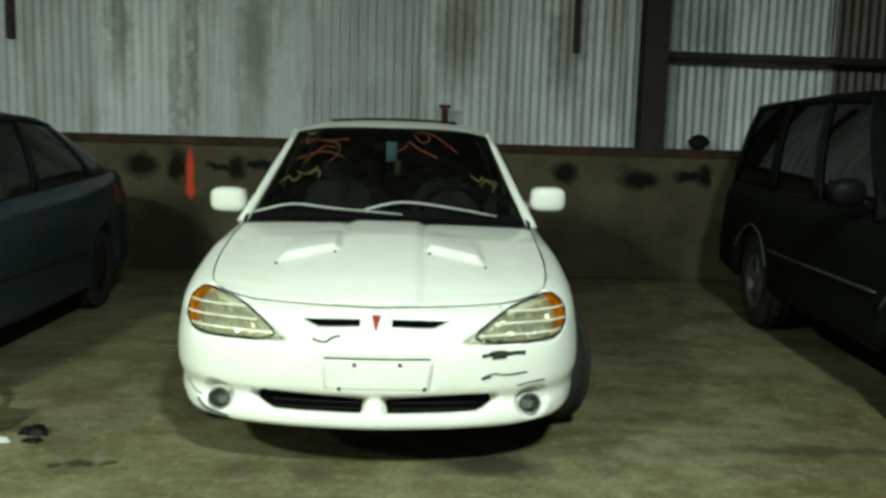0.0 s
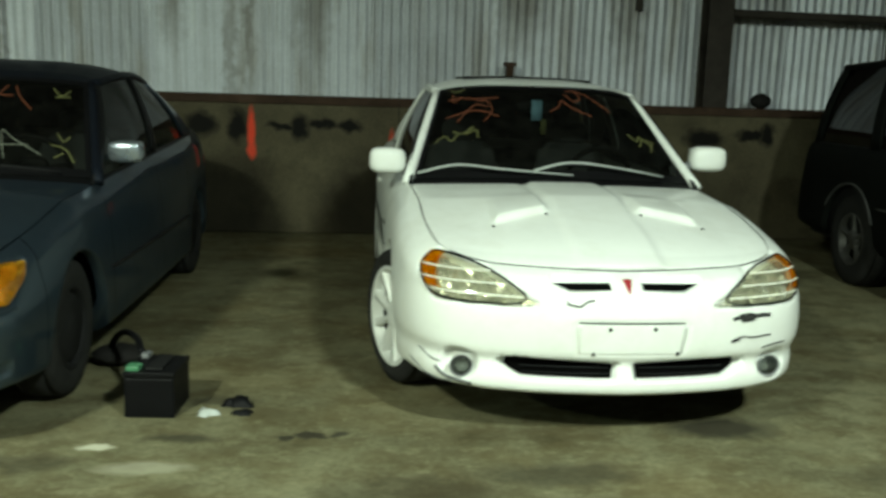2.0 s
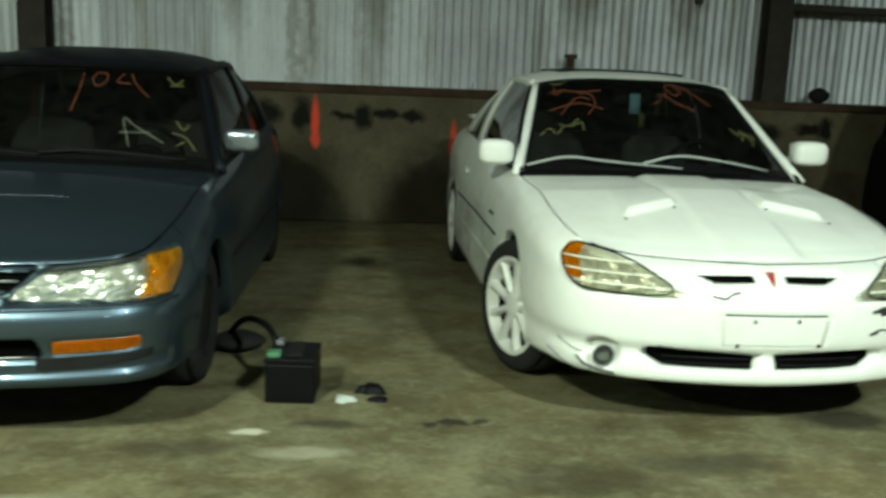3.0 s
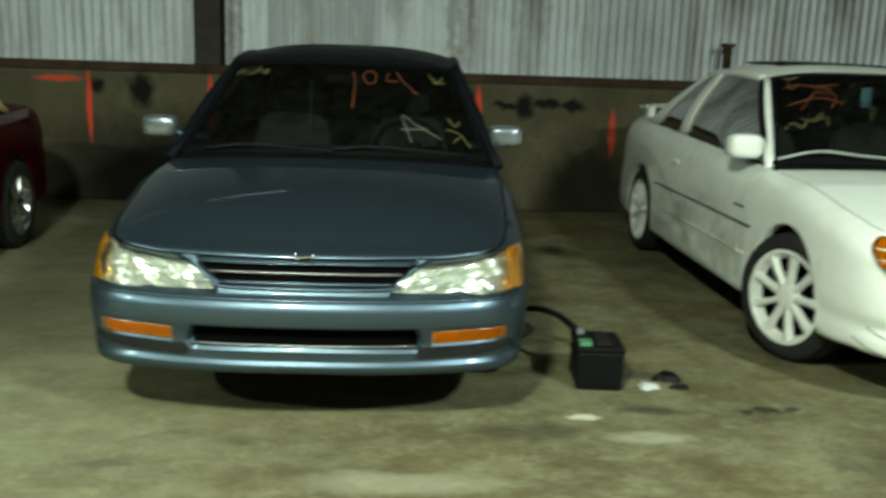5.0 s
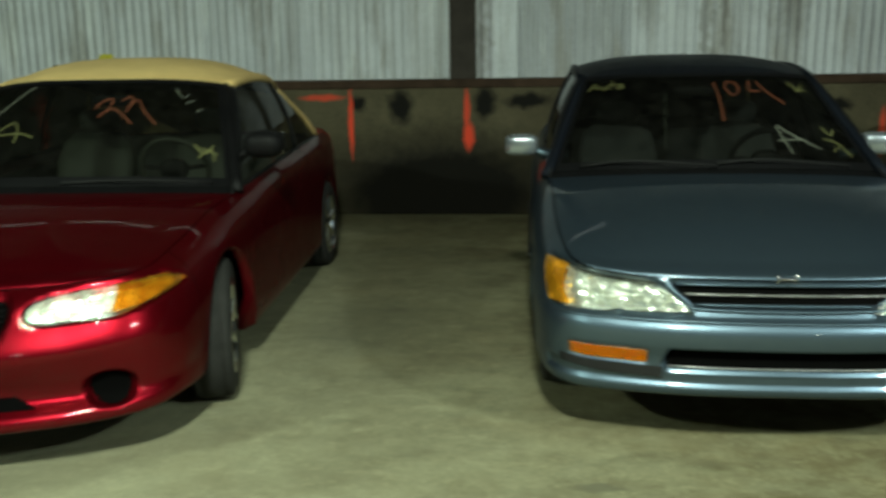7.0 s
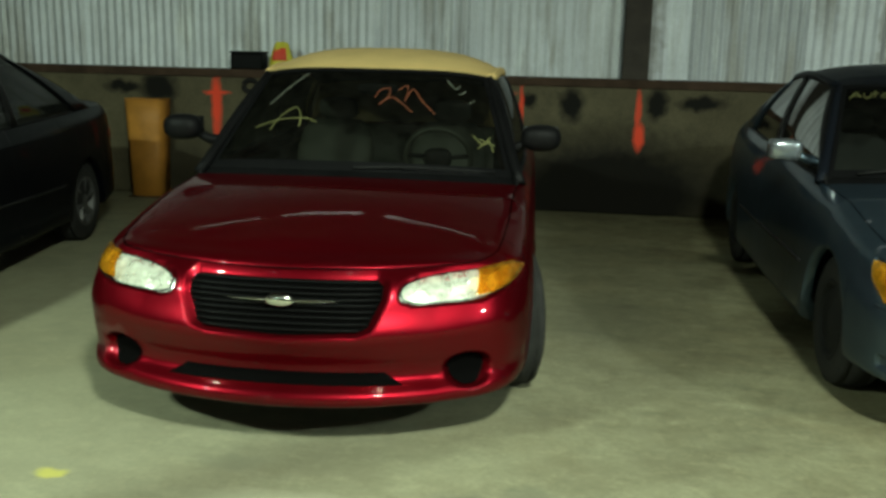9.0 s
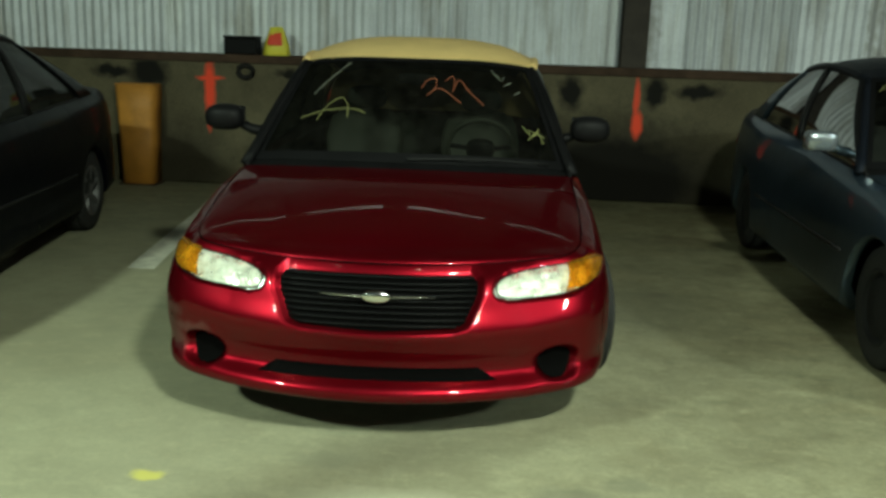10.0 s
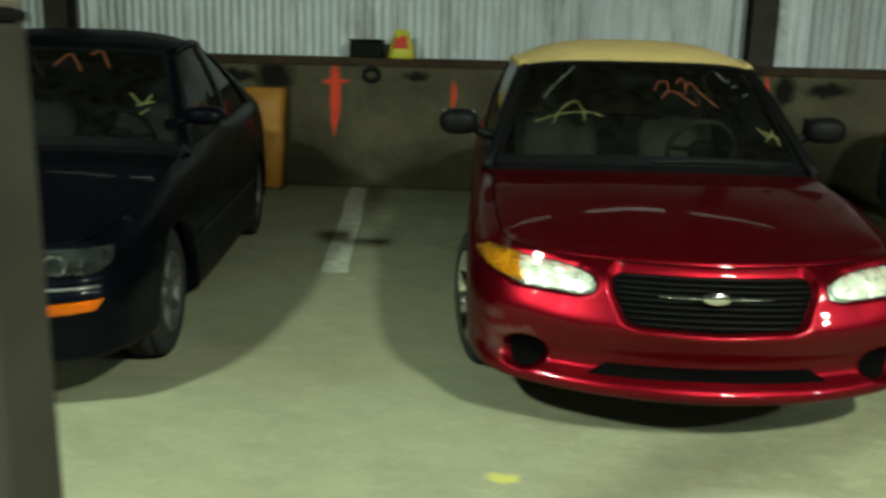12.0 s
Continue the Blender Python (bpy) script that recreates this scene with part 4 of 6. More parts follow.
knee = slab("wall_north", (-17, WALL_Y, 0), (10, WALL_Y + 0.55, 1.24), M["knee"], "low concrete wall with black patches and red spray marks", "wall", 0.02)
slab("sill", (-17, WALL_Y + 0.03, 1.24), (10, WALL_Y + 0.5, 1.325), M["rust"], "rusty brown sill beam on the concrete wall", "trim", 0.012)

# ---- lamps ----
for x, y, z, watts, colour, tilt in LAMPS:
    ob = thing("ceiling_lamp", pose(x, y, z, tilt, 0, 0), "bell-shaped high-bay lamp hung from the ceiling", "lamp", "ceiling lamps")
    upright = Matrix(((0, 0, 1), (0, 1, 0), (1, 0, 0)))
    lathe("reflector", [(0.0, 0.28), (0.005, 0.285), (0.02, 0.28), (0.12, 0.25), (0.22, 0.18), (0.28, 0.1), (0.3, 0.09)], M["steel"], ob, (0, 0, 0), upright, 28)
    lathe("ballast_housing", [(0.29, 0.005), (0.29, 0.1), (0.5, 0.1), (0.53, 0.07), (0.54, 0.005)], M["steel"], ob, (0, 0, 0), upright, 20)
    a = radians(tilt)
    tube("rod", [Vector((0, 0, 0.52)), Vector((0, (7.2 - z) * math.sin(a), (7.25 - z) * math.cos(a)))], 0.012, M["steel"], ob, 6)

for x, y, z in TUBES:
    ob = thing("fluorescent_lamp", pose(x, y, z), "lit fluorescent batten hung over the parked cars", "lamp", "fluorescent lamps")
    box_ob("housing", (-0.62, -0.05, 0.0), (0.62, 0.05, 0.06), M["steel"], ob, "", 0.006)
    tube("tube", [Vector((-0.6, 0, -0.025)), Vector((0, 0, -0.025)), Vector((0.6, 0, -0.025))], 0.012, M["glow"], ob, 10, "lit glass tube")
    for s in (-0.4, 0.4):
        tube("rod", [Vector((s, 0, 0.06)), Vector((s, 0, 7.21 - z))], 0.006, M["steel"], ob, 6)

# ---- pillar near the camera's end ----
pil = thing("steel_column", pose(-7.565, 1.5, 0, 0, 0, 0), "brown painted steel column with a paler upper part", "column", "", "structure")
for name, w, z0, z1, m in (("shaft", 0.085, 0.015, 1.515, M["pillar"]), ("collar", 0.09, 1.515, 1.535, M["black"]), ("upper_shaft", 0.082, 1.535, 7.2, M["tan_paint"]), ("base_plate", 0.15, 0.0, 0.015, M["pillar"])):
    box_ob(name, (-w, -w, z0), (w, w, z1), m, pil, "", 0.012 if w < 0.1 else 0.004)

# ---- wall posts, girts and fittings ----
for x in (2.84, -4.37, -11.6):
    p = thing("wall_post", pose(x + 0.125, WALL_Y + 0.24, 1.325, 0, 0, 0), "dark brown steel post in front of the sheets", "post", "wall posts", "structure")
    for name, lo, hi in (("flange", (-0.125, -0.12, 0.0), (0.125, -0.105, 5.87)), ("flange", (-0.125, 0.105, 0.0), (0.125, 0.12, 5.87)), ("web", (-0.01, -0.105, 0.0), (0.01, 0.105, 5.87))):
        box_ob(name, lo, hi, M["steel"], p, "", 0.003)
gi = tube("girt", [Vector((3.05, WALL_Y + 0.24, 2.26)), Vector((5, WALL_Y + 0.24, 2.25)), Vector((9.9, WALL_Y + 0.24, 2.24))], 0.045, M["steel"], None, 8)
tagged(gi, "dark steel rail along the sheet wall", "rail", "", "structure")

# ---- corrugated sheets ----
sheets = new("sheet_wall")
tagged(sheets, "weathered galvanised corrugated sheets above the sill", "wall", "", "structure")
x0, k = -16.55, 0
rng = random.Random(4)
while x0 < 9.0:
    wide, n = 1.07, 12
    rows = []
    lean, top_y = rng.uniform(-0.006, 0.006), rng.uniform(0.0, 0.012)
    zb = 1.30 + rng.uniform(-0.008, 0.012)
    m, deep = n * 8, rng.uniform(0.004, 0.012)
    for z in (zb, zb + 0.05, 1.8, 2.3, 2.9, 3.6, 7.2):
        rows.append([Vector((x0 + (wide + 0.03) * j / m + lean * (z - 1.3), WALL_Y + 0.42 + top_y - (0.008 if j < 4 else 0) - deep * math.cos(2 * math.pi * j / 8) + 0.004 * math.sin(3 * z + k + j * 0.05), z)) for j in range(m + 1)])
    mat = M["sheet_rust"] if 4.1 < x0 + 0.2 or x0 < -13 else M["sheet"]
    grid_ob("sheet", rows, mat, sheets)
    x0, k = x0 + wide, k + 1

for x, z0, z1 in ((2.2, 2.27, 2.85), (-3.49, 2.24, 3.2)):
    st = box_ob("wall_strap", (x - 0.035, WALL_Y + 0.36, z0), (x + 0.035, WALL_Y + 0.41, z1), M["steel"], None, "", 0.004)
    tagged(st, "short rusty steel strap fixed on the sheets", "strap", "wall straps", "structure")
# ---- white coupe ----
def scoops(x, y):
    """Two flat scoops and the creases that run back from them."""
    x = abs(x)
    k = smooth01((x - 0.195) / 0.03) * smooth01((0.475 - x) / 0.04)
    front = 0.545 + 0.40 * (0.475 - x)
    rise = smooth01((y - front) / 0.028) * smooth01(1 - (y - front) / 0.42)
    crease = 0.012 * math.exp(-(((x - 0.20 - 0.02 * (y - 0.7)) / 0.018) ** 2)) * smooth01((y - 0.70) / 0.1)
    return 0.029 * k * rise - crease * 0.5 + 0.012 * smooth01((0.2 - x) / 0.05)


WHITE_LAMP = [(0.352, 0.588), (0.745, 0.585), (0.795, 0.64), (0.795, 0.705), (0.75, 0.745), (0.70, 0.745), (0.53, 0.705)]
coupe_spec = dict(
    paint=M["white"], side_paint=M["white_side"], len=4.82, ya=1.42, yc=3.95, wf=0.93, wr=3.62, arch=0.365, tx=0.815, r=0.325, rim=0.238, spokes=9, metal=M["alloy"], steer=20.0,
    plan=[(0, 0), (0.31, 0.022), (0.57, 0.085), (0.755, 0.19), (0.86, 0.36), (0.905, 0.62), (0.918, 1.0), (0.92, 2.2), (0.91, 3.6), (0.86, 4.4), (0.68, 4.70), (0.4, 4.80), (0, 4.82)],
    keys=[
        (0, [(0.07, 0.215), (0.02, 0.235), (0.012, 0.285), (0.03, 0.35), (0.008, 0.40), (0, 0.49), (0.006, 0.56), (0.03, 0.62), (0.075, 0.67), (0.14, 0.705)]),
        (2, [(0.07, 0.22), (0.02, 0.24), (0.012, 0.29), (0.03, 0.35), (0.008, 0.40), (0, 0.49), (0.006, 0.56), (0.03, 0.63), (0.08, 0.69), (0.15, 0.718)]),
        (4, [(0.07, 0.235), (0.03, 0.26), (0.02, 0.31), (0.02, 0.36), (0.0, 0.43), (0, 0.52), (0.01, 0.60), (0.03, 0.68), (0.08, 0.735), (0.145, 0.765)]),
        (6, [(0.07, 0.19), (0.02, 0.21), (0, 0.28), (0, 0.36), (0, 0.46), (0.0, 0.56), (0.01, 0.67), (0.03, 0.77), (0.08, 0.845), (0.15, 0.88)]),
        (7, [(0.06, 0.19), (0.01, 0.21), (0, 0.30), (0, 0.40), (0.012, 0.50), (0.012, 0.58), (0.006, 0.68), (0.02, 0.80), (0.05, 0.89), (0.10, 0.955)]),
        (8, [(0.06, 0.20), (0.01, 0.23), (0, 0.32), (0, 0.42), (0.0, 0.52), (0.0, 0.62), (0.0, 0.74), (0.02, 0.86), (0.06, 0.95), (0.13, 1.0)]),
        (12, [(0.08, 0.26), (0.02, 0.3), (0, 0.38), (0, 0.46), (0.0, 0.56), (0.02, 0.66), (0.03, 0.78), (0.04, 0.88), (0.06, 0.96), (0.10, 1.02)]),
    ],
    uh=0.86, bow=0.13, rise=0.03, crown=0.035, bulge=scoops, lamp=WHITE_LAMP,
    roof_f=(2.12, 1.395, 0.595), roof_r=(3.25, 1.40, 0.55), roof_rise=0.045, roof_crown=0.03, rail_bow=0.03, door=2.95,
    panes=[(0.03, 0.05, 0.60, 0.60), (0.655, 0.70, 0.90, 0.93)],
    sashes=[(0.60, 0.60, 0.66, 0.71, "paint"), (0.90, 0.93, 1.0, 1.0, "paint"), (0.0, 0.0, 0.03, 0.05, "black")],
    hood_n=(120, 130),
)
INTAKES = [[(0.045, 0.30), (0.42, 0.305), (0.50, 0.345), (0.49, 0.362), (0.035, 0.352)]]
SLOTS = [[(0.065, 0.655), (0.235, 0.653), (0.30, 0.68), (0.065, 0.683)]]
body = Body(coupe_spec["plan"], coupe_spec["keys"])
dents = []
for side in (-1, 1):
    for poly in INTAKES:
        dents.append((onto(body, [(side * x, z) for x, z in poly]), 0.05, 0.012))
    for poly in SLOTS:
        dents.append((onto(body, [(side * x, z) for x, z in poly]), 0.03, 0.008))
    u, ring = u_of_x(body, side * 0.655, 0.325), []
    dents.append(([(u + 0.062 * math.cos(k * 0.4488), 0.325 + 0.045 * math.sin(k * 0.4488)) for k in range(14)], 0.035, 0.03))
    dents.append((onto(body, [(side * x, z) for x, z in WHITE_LAMP]), 0.045, 0.006))
dents.append((onto(body, [(-0.205, 0.40), (0.225, 0.40), (0.245, 0.515), (0.225, 0.528), (-0.205, 0.528), (-0.22, 0.515)]), 0.006, 0.008))
coupe_spec["dents"] = dents
coupe = Car("white_car", pose(0.44, 3.80, 0, 0, 0, 0), "dirty white two-door coupe with scraped front bumper", coupe_spec)
lamp(coupe, WHITE_LAMP, [(0.735, 0.625), (0.79, 0.63), (0.795, 0.705), (0.75, 0.745), (0.70, 0.742)], M["lens_old"], 0.045, 3, ((0.66, 0.63, 0.04), (0.56, 0.628, 0.042)), 0.005, "amber")
for side in (-1, 1):
    for poly in INTAKES:
        q = [(side * (0.012 + 0.95 * x), z + (0.004 if z < 0.33 else -0.004)) for x, z in poly]
        g = coupe.fill(q if side > 0 else q[::-1], -0.035, M["void"], "lower_intake", skirt=0.0)
        for z in (0.318, 0.338):
            tube("intake_bar", [coupe.body.lifted(u_of_x(coupe.body, side * x, z), z, -0.028) for x in np.linspace(0.06, 0.42, 8)], 0.004, M["black"], g, 5)
    for poly in SLOTS:
        q = [(side * x, z) for x, z in poly]
        coupe.fill(q if side > 0 else q[::-1], -0.018, M["void"], "grille_slot", skirt=0.0)
    p = coupe.body.lifted(u_of_x(coupe.body, side * 0.655, 0.325), 0.325, -0.03)
    face = Matrix(((0, 1, 0), (-1, 0, 0), (0, 0, 1)))
    f = lathe("fog_light", [(0.03, 0.047), (0.036, 0.046), (0.036, 0.042), (0.0, 0.03), (-0.02, 0.01), (-0.02, 0.001)], M["tape"], coupe.root, p, face, 24)
    lathe("lens", [(0.026, 0.043), (0.036, 0.03), (0.04, 0.015), (0.041, 0.001)], M["fog"], f, p, face, 24)
b = coupe.body
coupe.fill([(-0.017, 0.681), (-0.002, 0.634), (0.002, 0.634), (0.017, 0.681), (0.006, 0.676), (0, 0.668), (-0.006, 0.676)], 0.006, M["redbadge"], "badge", n=8, m=6)
pl = coupe.fill([(-0.20, 0.40), (0.22, 0.40), (0.235, 0.51), (0.22, 0.522), (-0.20, 0.522), (-0.21, 0.51)], 0.0, M["white"], "plate_mount", skirt=0.012)
tube("mount_edge", [b.lifted(u_of_x(b, x, 0.527), 0.527, 0.001) for x in np.linspace(-0.2, 0.22, 12)], 0.0035, M["scuff"], pl, 5)
for x, z in ((-0.08, 0.503), (0.10, 0.505), (-0.14, 0.402), (0.2, 0.404)):
    blob("screw", b.lifted(u_of_x(b, x, z), z, 0.004), (0.008, 0.006, 0.008), M["scuff"], pl, 2, 6, 8)


def scrape(car, pts, wide, name="scrape", mat=None):
    """A jagged scrape on the skin, from front-view points (x, z)."""
    bb = car.body
    def point(x, z):
        u = u_of_x(bb, x, z)
        p, q = bb.lifted(u, z, 0.0035), bb.lifted(u, z, 0.02)
        return p, (q - p).normalized()
    for stroke in pts:
        ribbon(name, [stroke], point, wide, mat or M["scuff"], car.root, "", 6)


scrape(coupe, [[(0.43, 0.535), (0.47, 0.541), (0.51, 0.536), (0.56, 0.544), (0.61, 0.542)], [(0.47, 0.527), (0.53, 0.531)], [(0.46, 0.545), (0.50, 0.55), (0.54, 0.544)]], 0.02)
scrape(coupe, [[(0.43, 0.445), (0.48, 0.462), (0.53, 0.455), (0.62, 0.460)], [(0.43, 0.440), (0.47, 0.450)]], 0.008)
scrape(coupe, [[(-0.25, 0.597), (-0.20, 0.588), (-0.17, 0.606), (-0.14, 0.612)]], 0.011)
scrape(coupe, [[(-0.25, 0.612), (-0.24, 0.596), (-0.21, 0.589)]], 0.004)
scrape(coupe, [[(0.58, 0.405), (0.64, 0.415), (0.70, 0.418)]], 0.006)
scrape(coupe, [[(-0.74, 0.30), (-0.70, 0.268), (-0.60, 0.25)]], 0.02, "road_rash", M["tape"])
# pale wipers: the lamps' glare on them is put into the colour
coupe.wipers([[(0.03, 0.03, 0.02), (0.16, 0.085, 0.03), (0.3, 0.05, 0.03), (0.55, 0.015, 0.02)], [(0.42, 0.05, 0.02), (0.55, 0.11, 0.03), (0.72, 0.075, 0.03), (0.88, 0.03, 0.02)]], M["paper"], 0.007)
coupe.mirrors(1.60, 1.02, 0.80, (0.099, 0.07, 0.069), M["white"], M["tape"], 0.045, 3.6)
coupe.mark_glass([[(0.07, 0.83), (0.12, 0.85), (0.2, 0.82), (0.3, 0.83)], [(0.09, 0.9), (0.1, 0.8), (0.13, 0.86)], [(0.08, 0.62), (0.2, 0.68), (0.3, 0.6)], [(0.13, 0.56), (0.19, 0.74), (0.25, 0.72)], [(0.24, 0.55), (0.27, 0.66), (0.25, 0.78), (0.2, 0.8)]], M["chalk_o"], 0.009, "orange marker strokes")
coupe.mark_glass([[(0.52, 0.66), (0.56, 0.72), (0.585, 0.8), (0.62, 0.72), (0.7, 0.62)], [(0.61, 0.9), (0.64, 0.8), (0.68, 0.84), (0.66, 0.94), (0.62, 0.93)], [(0.66, 0.95), (0.72, 0.88), (0.8, 0.7)]], M["chalk_o"], 0.010, "orange marker strokes")
coupe.mark_glass([[(0.06, 0.36), (0.09, 0.42), (0.12, 0.36), (0.14, 0.42)], [(0.12, 0.46), (0.16, 0.43), (0.2, 0.5)], [(0.17, 0.42), (0.21, 0.46), (0.22, 0.38)], [(0.07, 0.97), (0.1, 0.93), (0.14, 0.96)]], M["chalk_y"], 0.010, "yellow marker strokes")
coupe.mark_glass([[(0.83, 0.46), (0.86, 0.4), (0.88, 0.46)], [(0.86, 0.34), (0.89, 0.42), (0.92, 0.36)], [(0.9, 0.3), (0.93, 0.4)], [(0.87, 0.44), (0.94, 0.41)]], M["chalk_y"], 0.011, "yellow marker strokes")
for side in (-1, 1):
    for x, dy in ((0.215, -0.01), (0.47, -0.012)):
        want = Vector((side * x, 0.545 + 0.40 * (0.475 - x) + dy, 0))
        at = min((v.co for v in coupe.hood.data.vertices), key=lambda c: (c.xy - want.xy).length)
        blob("scoop_screw", at + Vector((0, 0, 0.002)), (0.008, 0.008, 0.005), M["scuff"], coupe.hood, 2, 6, 8)
scrape(coupe, [[(-0.80, 0.36), (-0.76, 0.33), (-0.72, 0.32)], [(-0.83, 0.30), (-0.78, 0.262), (-0.73, 0.245), (-0.68, 0.248)]], 0.006, "road_rash", M["tape"])
scrape(coupe, [[(-0.45, 0.385), (-0.41, 0.378), (-0.39, 0.385)]], 0.004)
tag = coupe.root
rows = [[Vector((x, 2.03 - 0.01 * k, 1.36 - 0.12 * k)) for x in (-0.035, 0.03)] for k in (0, 1)]
grid_ob("hanging_tag", rows, M["bluepaper"], tag, "pale blue paper tag on the mirror", thick=0.002)
rows = [[Vector((x, 2.0, 1.25 - 0.09 * k)) for x in (0.02, 0.055)] for k in (0, 1)]
grid_ob("hanging_tag", rows, M["chalk_y"], tag, "yellow paper tag on the mirror", thick=0.002)
rows = [[Vector((x, y, 1.436 + 0.035 * (1 - (x / 0.6) ** 2) + 0.02 * (y - 2.3))) for x in np.linspace(-0.40, 0.40, 13)] for y in (2.36, 2.4, 2.7, 2.95)]
grid_ob("sunroof", [[p + Vector((0, 0, 0.026)) for p in r] for r in rows], M["black"], coupe.root, "dark glass sunroof panel", thick=0.012)
b = coupe.body
for side in (-1, 1):
    tube("side_molding", [b.at(side * u, 0.60, 0.004) for u in np.linspace(b.u_of_y(1.36), b.u_of_y(3.2), 22)], 0.006, M["black"], coupe.root, 6)
    tube("door_crease", [b.at(side * u, 0.44, 0.003) for u in np.linspace(b.u_of_y(1.42), b.u_of_y(2.92), 14)], 0.008, M["white_side"], coupe.root, 6)
    for y, w in ((1.52, 0.03), (1.6, 0.025)):
        tube("door_badge", [b.at(side * b.u_of_y(y + dy), 0.69, 0.003) for dy in (-w, 0, w)], 0.006, M["black"], coupe.root, 5)
blob("door_handle", coupe.body.at(-coupe.body.u_of_y(2.78), 0.80, 0.008), (0.012, 0.08, 0.02), M["white"], coupe.root, 3)
tube("antenna", [Vector((-0.72, 4.15, 1.0)), Vector((-0.72, 4.2, 1.38))], 0.003, M["black"], coupe.root, 5)
rows = [[Vector((x, y, 1.13 + z - 0.03 * (x / 0.7) ** 2)) for x in np.linspace(-0.68, 0.68, 14)] for y, z in ((4.42, 0.0), (4.5, 0.02), (4.62, 0.015), (4.62, -0.01), (4.45, -0.015), (4.42, 0.0))]
sp = grid_ob("spoiler", rows, M["white"], coupe.root)
for x in (-0.62, 0.62):
    box_ob("spoiler_foot", (x - 0.03, 4.44, 1.0), (x + 0.03, 4.56, 1.12), M["white"], sp)

# ---- blue-grey sedan ----
def nose_round(x, y):
    """The hood's front edge, rounded over."""
    return 0.042 * smooth01((y - 0.06) / 0.42) * smooth01((1.5 - y) / 1.0) * max(0.0, 1 - (x / 0.8) ** 4)


BLUE_LAMP = [(0.325, 0.572), (0.60, 0.568), (0.84, 0.566), (0.855, 0.64), (0.84, 0.706), (0.70, 0.708), (0.60, 0.702), (0.50, 0.69), (0.43, 0.665), (0.37, 0.618)]
sedan_spec = dict(
    paint=M["blue"], len=4.75, ya=1.40, yc=4.08, wf=0.93, wr=3.66, arch=0.345, tx=0.77, r=0.31, rim=0.19, spokes=0, metal=M["trim"],
    plan=[(0, 0), (0.30, 0.012), (0.55, 0.055), (0.75, 0.125), (0.855, 0.27), (0.90, 0.58), (0.912, 1.0), (0.917, 2.2), (0.905, 3.6), (0.83, 4.35), (0.68, 4.62), (0.4, 4.73), (0, 4.75)],
    keys=[
        (0, [(0.06, 0.255), (0.02, 0.27), (0.012, 0.32), (0.012, 0.40), (0.0, 0.455), (0, 0.51), (0.018, 0.545), (0.05, 0.565), (0.06, 0.63), (0.09, 0.69)]),
        (2, [(0.06, 0.25), (0.02, 0.265), (0.012, 0.315), (0.012, 0.40), (0.0, 0.455), (0, 0.51), (0.018, 0.545), (0.045, 0.565), (0.055, 0.63), (0.085, 0.695)]),
        (4, [(0.06, 0.24), (0.02, 0.26), (0.012, 0.31), (0.006, 0.38), (0, 0.44), (0, 0.51), (0.012, 0.55), (0.025, 0.58), (0.04, 0.65), (0.10, 0.725)]),
        (6, [(0.07, 0.19), (0.02, 0.21), (0, 0.28), (0, 0.36), (0, 0.46), (0.0, 0.56), (0.006, 0.66), (0.02, 0.75), (0.05, 0.83), (0.095, 0.87)]),
        (7, [(0.06, 0.19), (0.01, 0.21), (0, 0.30), (0, 0.40), (0.0, 0.50), (0.0, 0.60), (0.006, 0.70), (0.02, 0.80), (0.04, 0.89), (0.07, 0.95)]),
        (8, [(0.06, 0.20), (0.01, 0.23), (0, 0.32), (0, 0.42), (0.0, 0.52), (0.0, 0.62), (0.0, 0.74), (0.02, 0.86), (0.05, 0.95), (0.11, 1.0)]),
        (12, [(0.08, 0.26), (0.02, 0.3), (0, 0.38), (0, 0.46), (0.0, 0.56), (0.02, 0.66), (0.03, 0.78), (0.035, 0.90), (0.05, 1.0), (0.09, 1.07)]),
    ],
    uh=0.80, bow=0.14, rise=0.035, crown=0.03, lamp=BLUE_LAMP, bulge=nose_round,
    # roof and pillars take the paint copy that has shade in its colour
    roof_f=(2.10, 1.38, 0.63), roof_r=(3.42, 1.385, 0.585), roof_rise=0.022, roof_crown=0.05, rail_bow=0.035, rail_up=0.06, door=3.25, doors=(2.45,), roof_mat=M["blue_shaded"], roof_label="dusty blue-grey roof panel with shade painted in", a_mat=M["blue_shaded"],
    panes=[(0.03, 0.05, 0.44, 0.46), (0.47, 0.49, 0.86, 0.90)],
    sashes=[(0.44, 0.46, 0.47, 0.49, "black"), (0.86, 0.90, 1.0, 1.0, "paint"), (0.0, 0.0, 0.03, 0.05, "black")],
)
GRILLE = [(-0.315, 0.592), (0.33, 0.592), (0.37, 0.635), (0.415, 0.68), (0.30, 0.684), (-0.28, 0.684), (-0.40, 0.68), (-0.355, 0.635)]
MOUTH = [(-0.40, 0.335), (0.42, 0.335), (0.44, 0.385), (0.42, 0.43), (-0.40, 0.43), (-0.42, 0.385)]
SIGNAL = [(0.485, 0.385), (0.72, 0.388), (0.765, 0.395), (0.77, 0.437), (0.485, 0.432)]
body = Body(sedan_spec["plan"], sedan_spec["keys"])
dents = [(onto(body, GRILLE), 0.035, 0.008), (onto(body, MOUTH), 0.06, 0.012)]
dents.append(([(u, z) for u, z in ((-0.95, 0.308), (0.95, 0.308), (0.95, 0.345), (-0.95, 0.345))], 0.014, 0.01))
for side in (-1, 1):
    dents.append((onto(body, [(side * x, z) for x, z in BLUE_LAMP]), 0.05, 0.006))
    dents.append((onto(body, [(side * x, z) for x, z in SIGNAL]), 0.012, 0.006))
sedan_spec["dents"] = dents
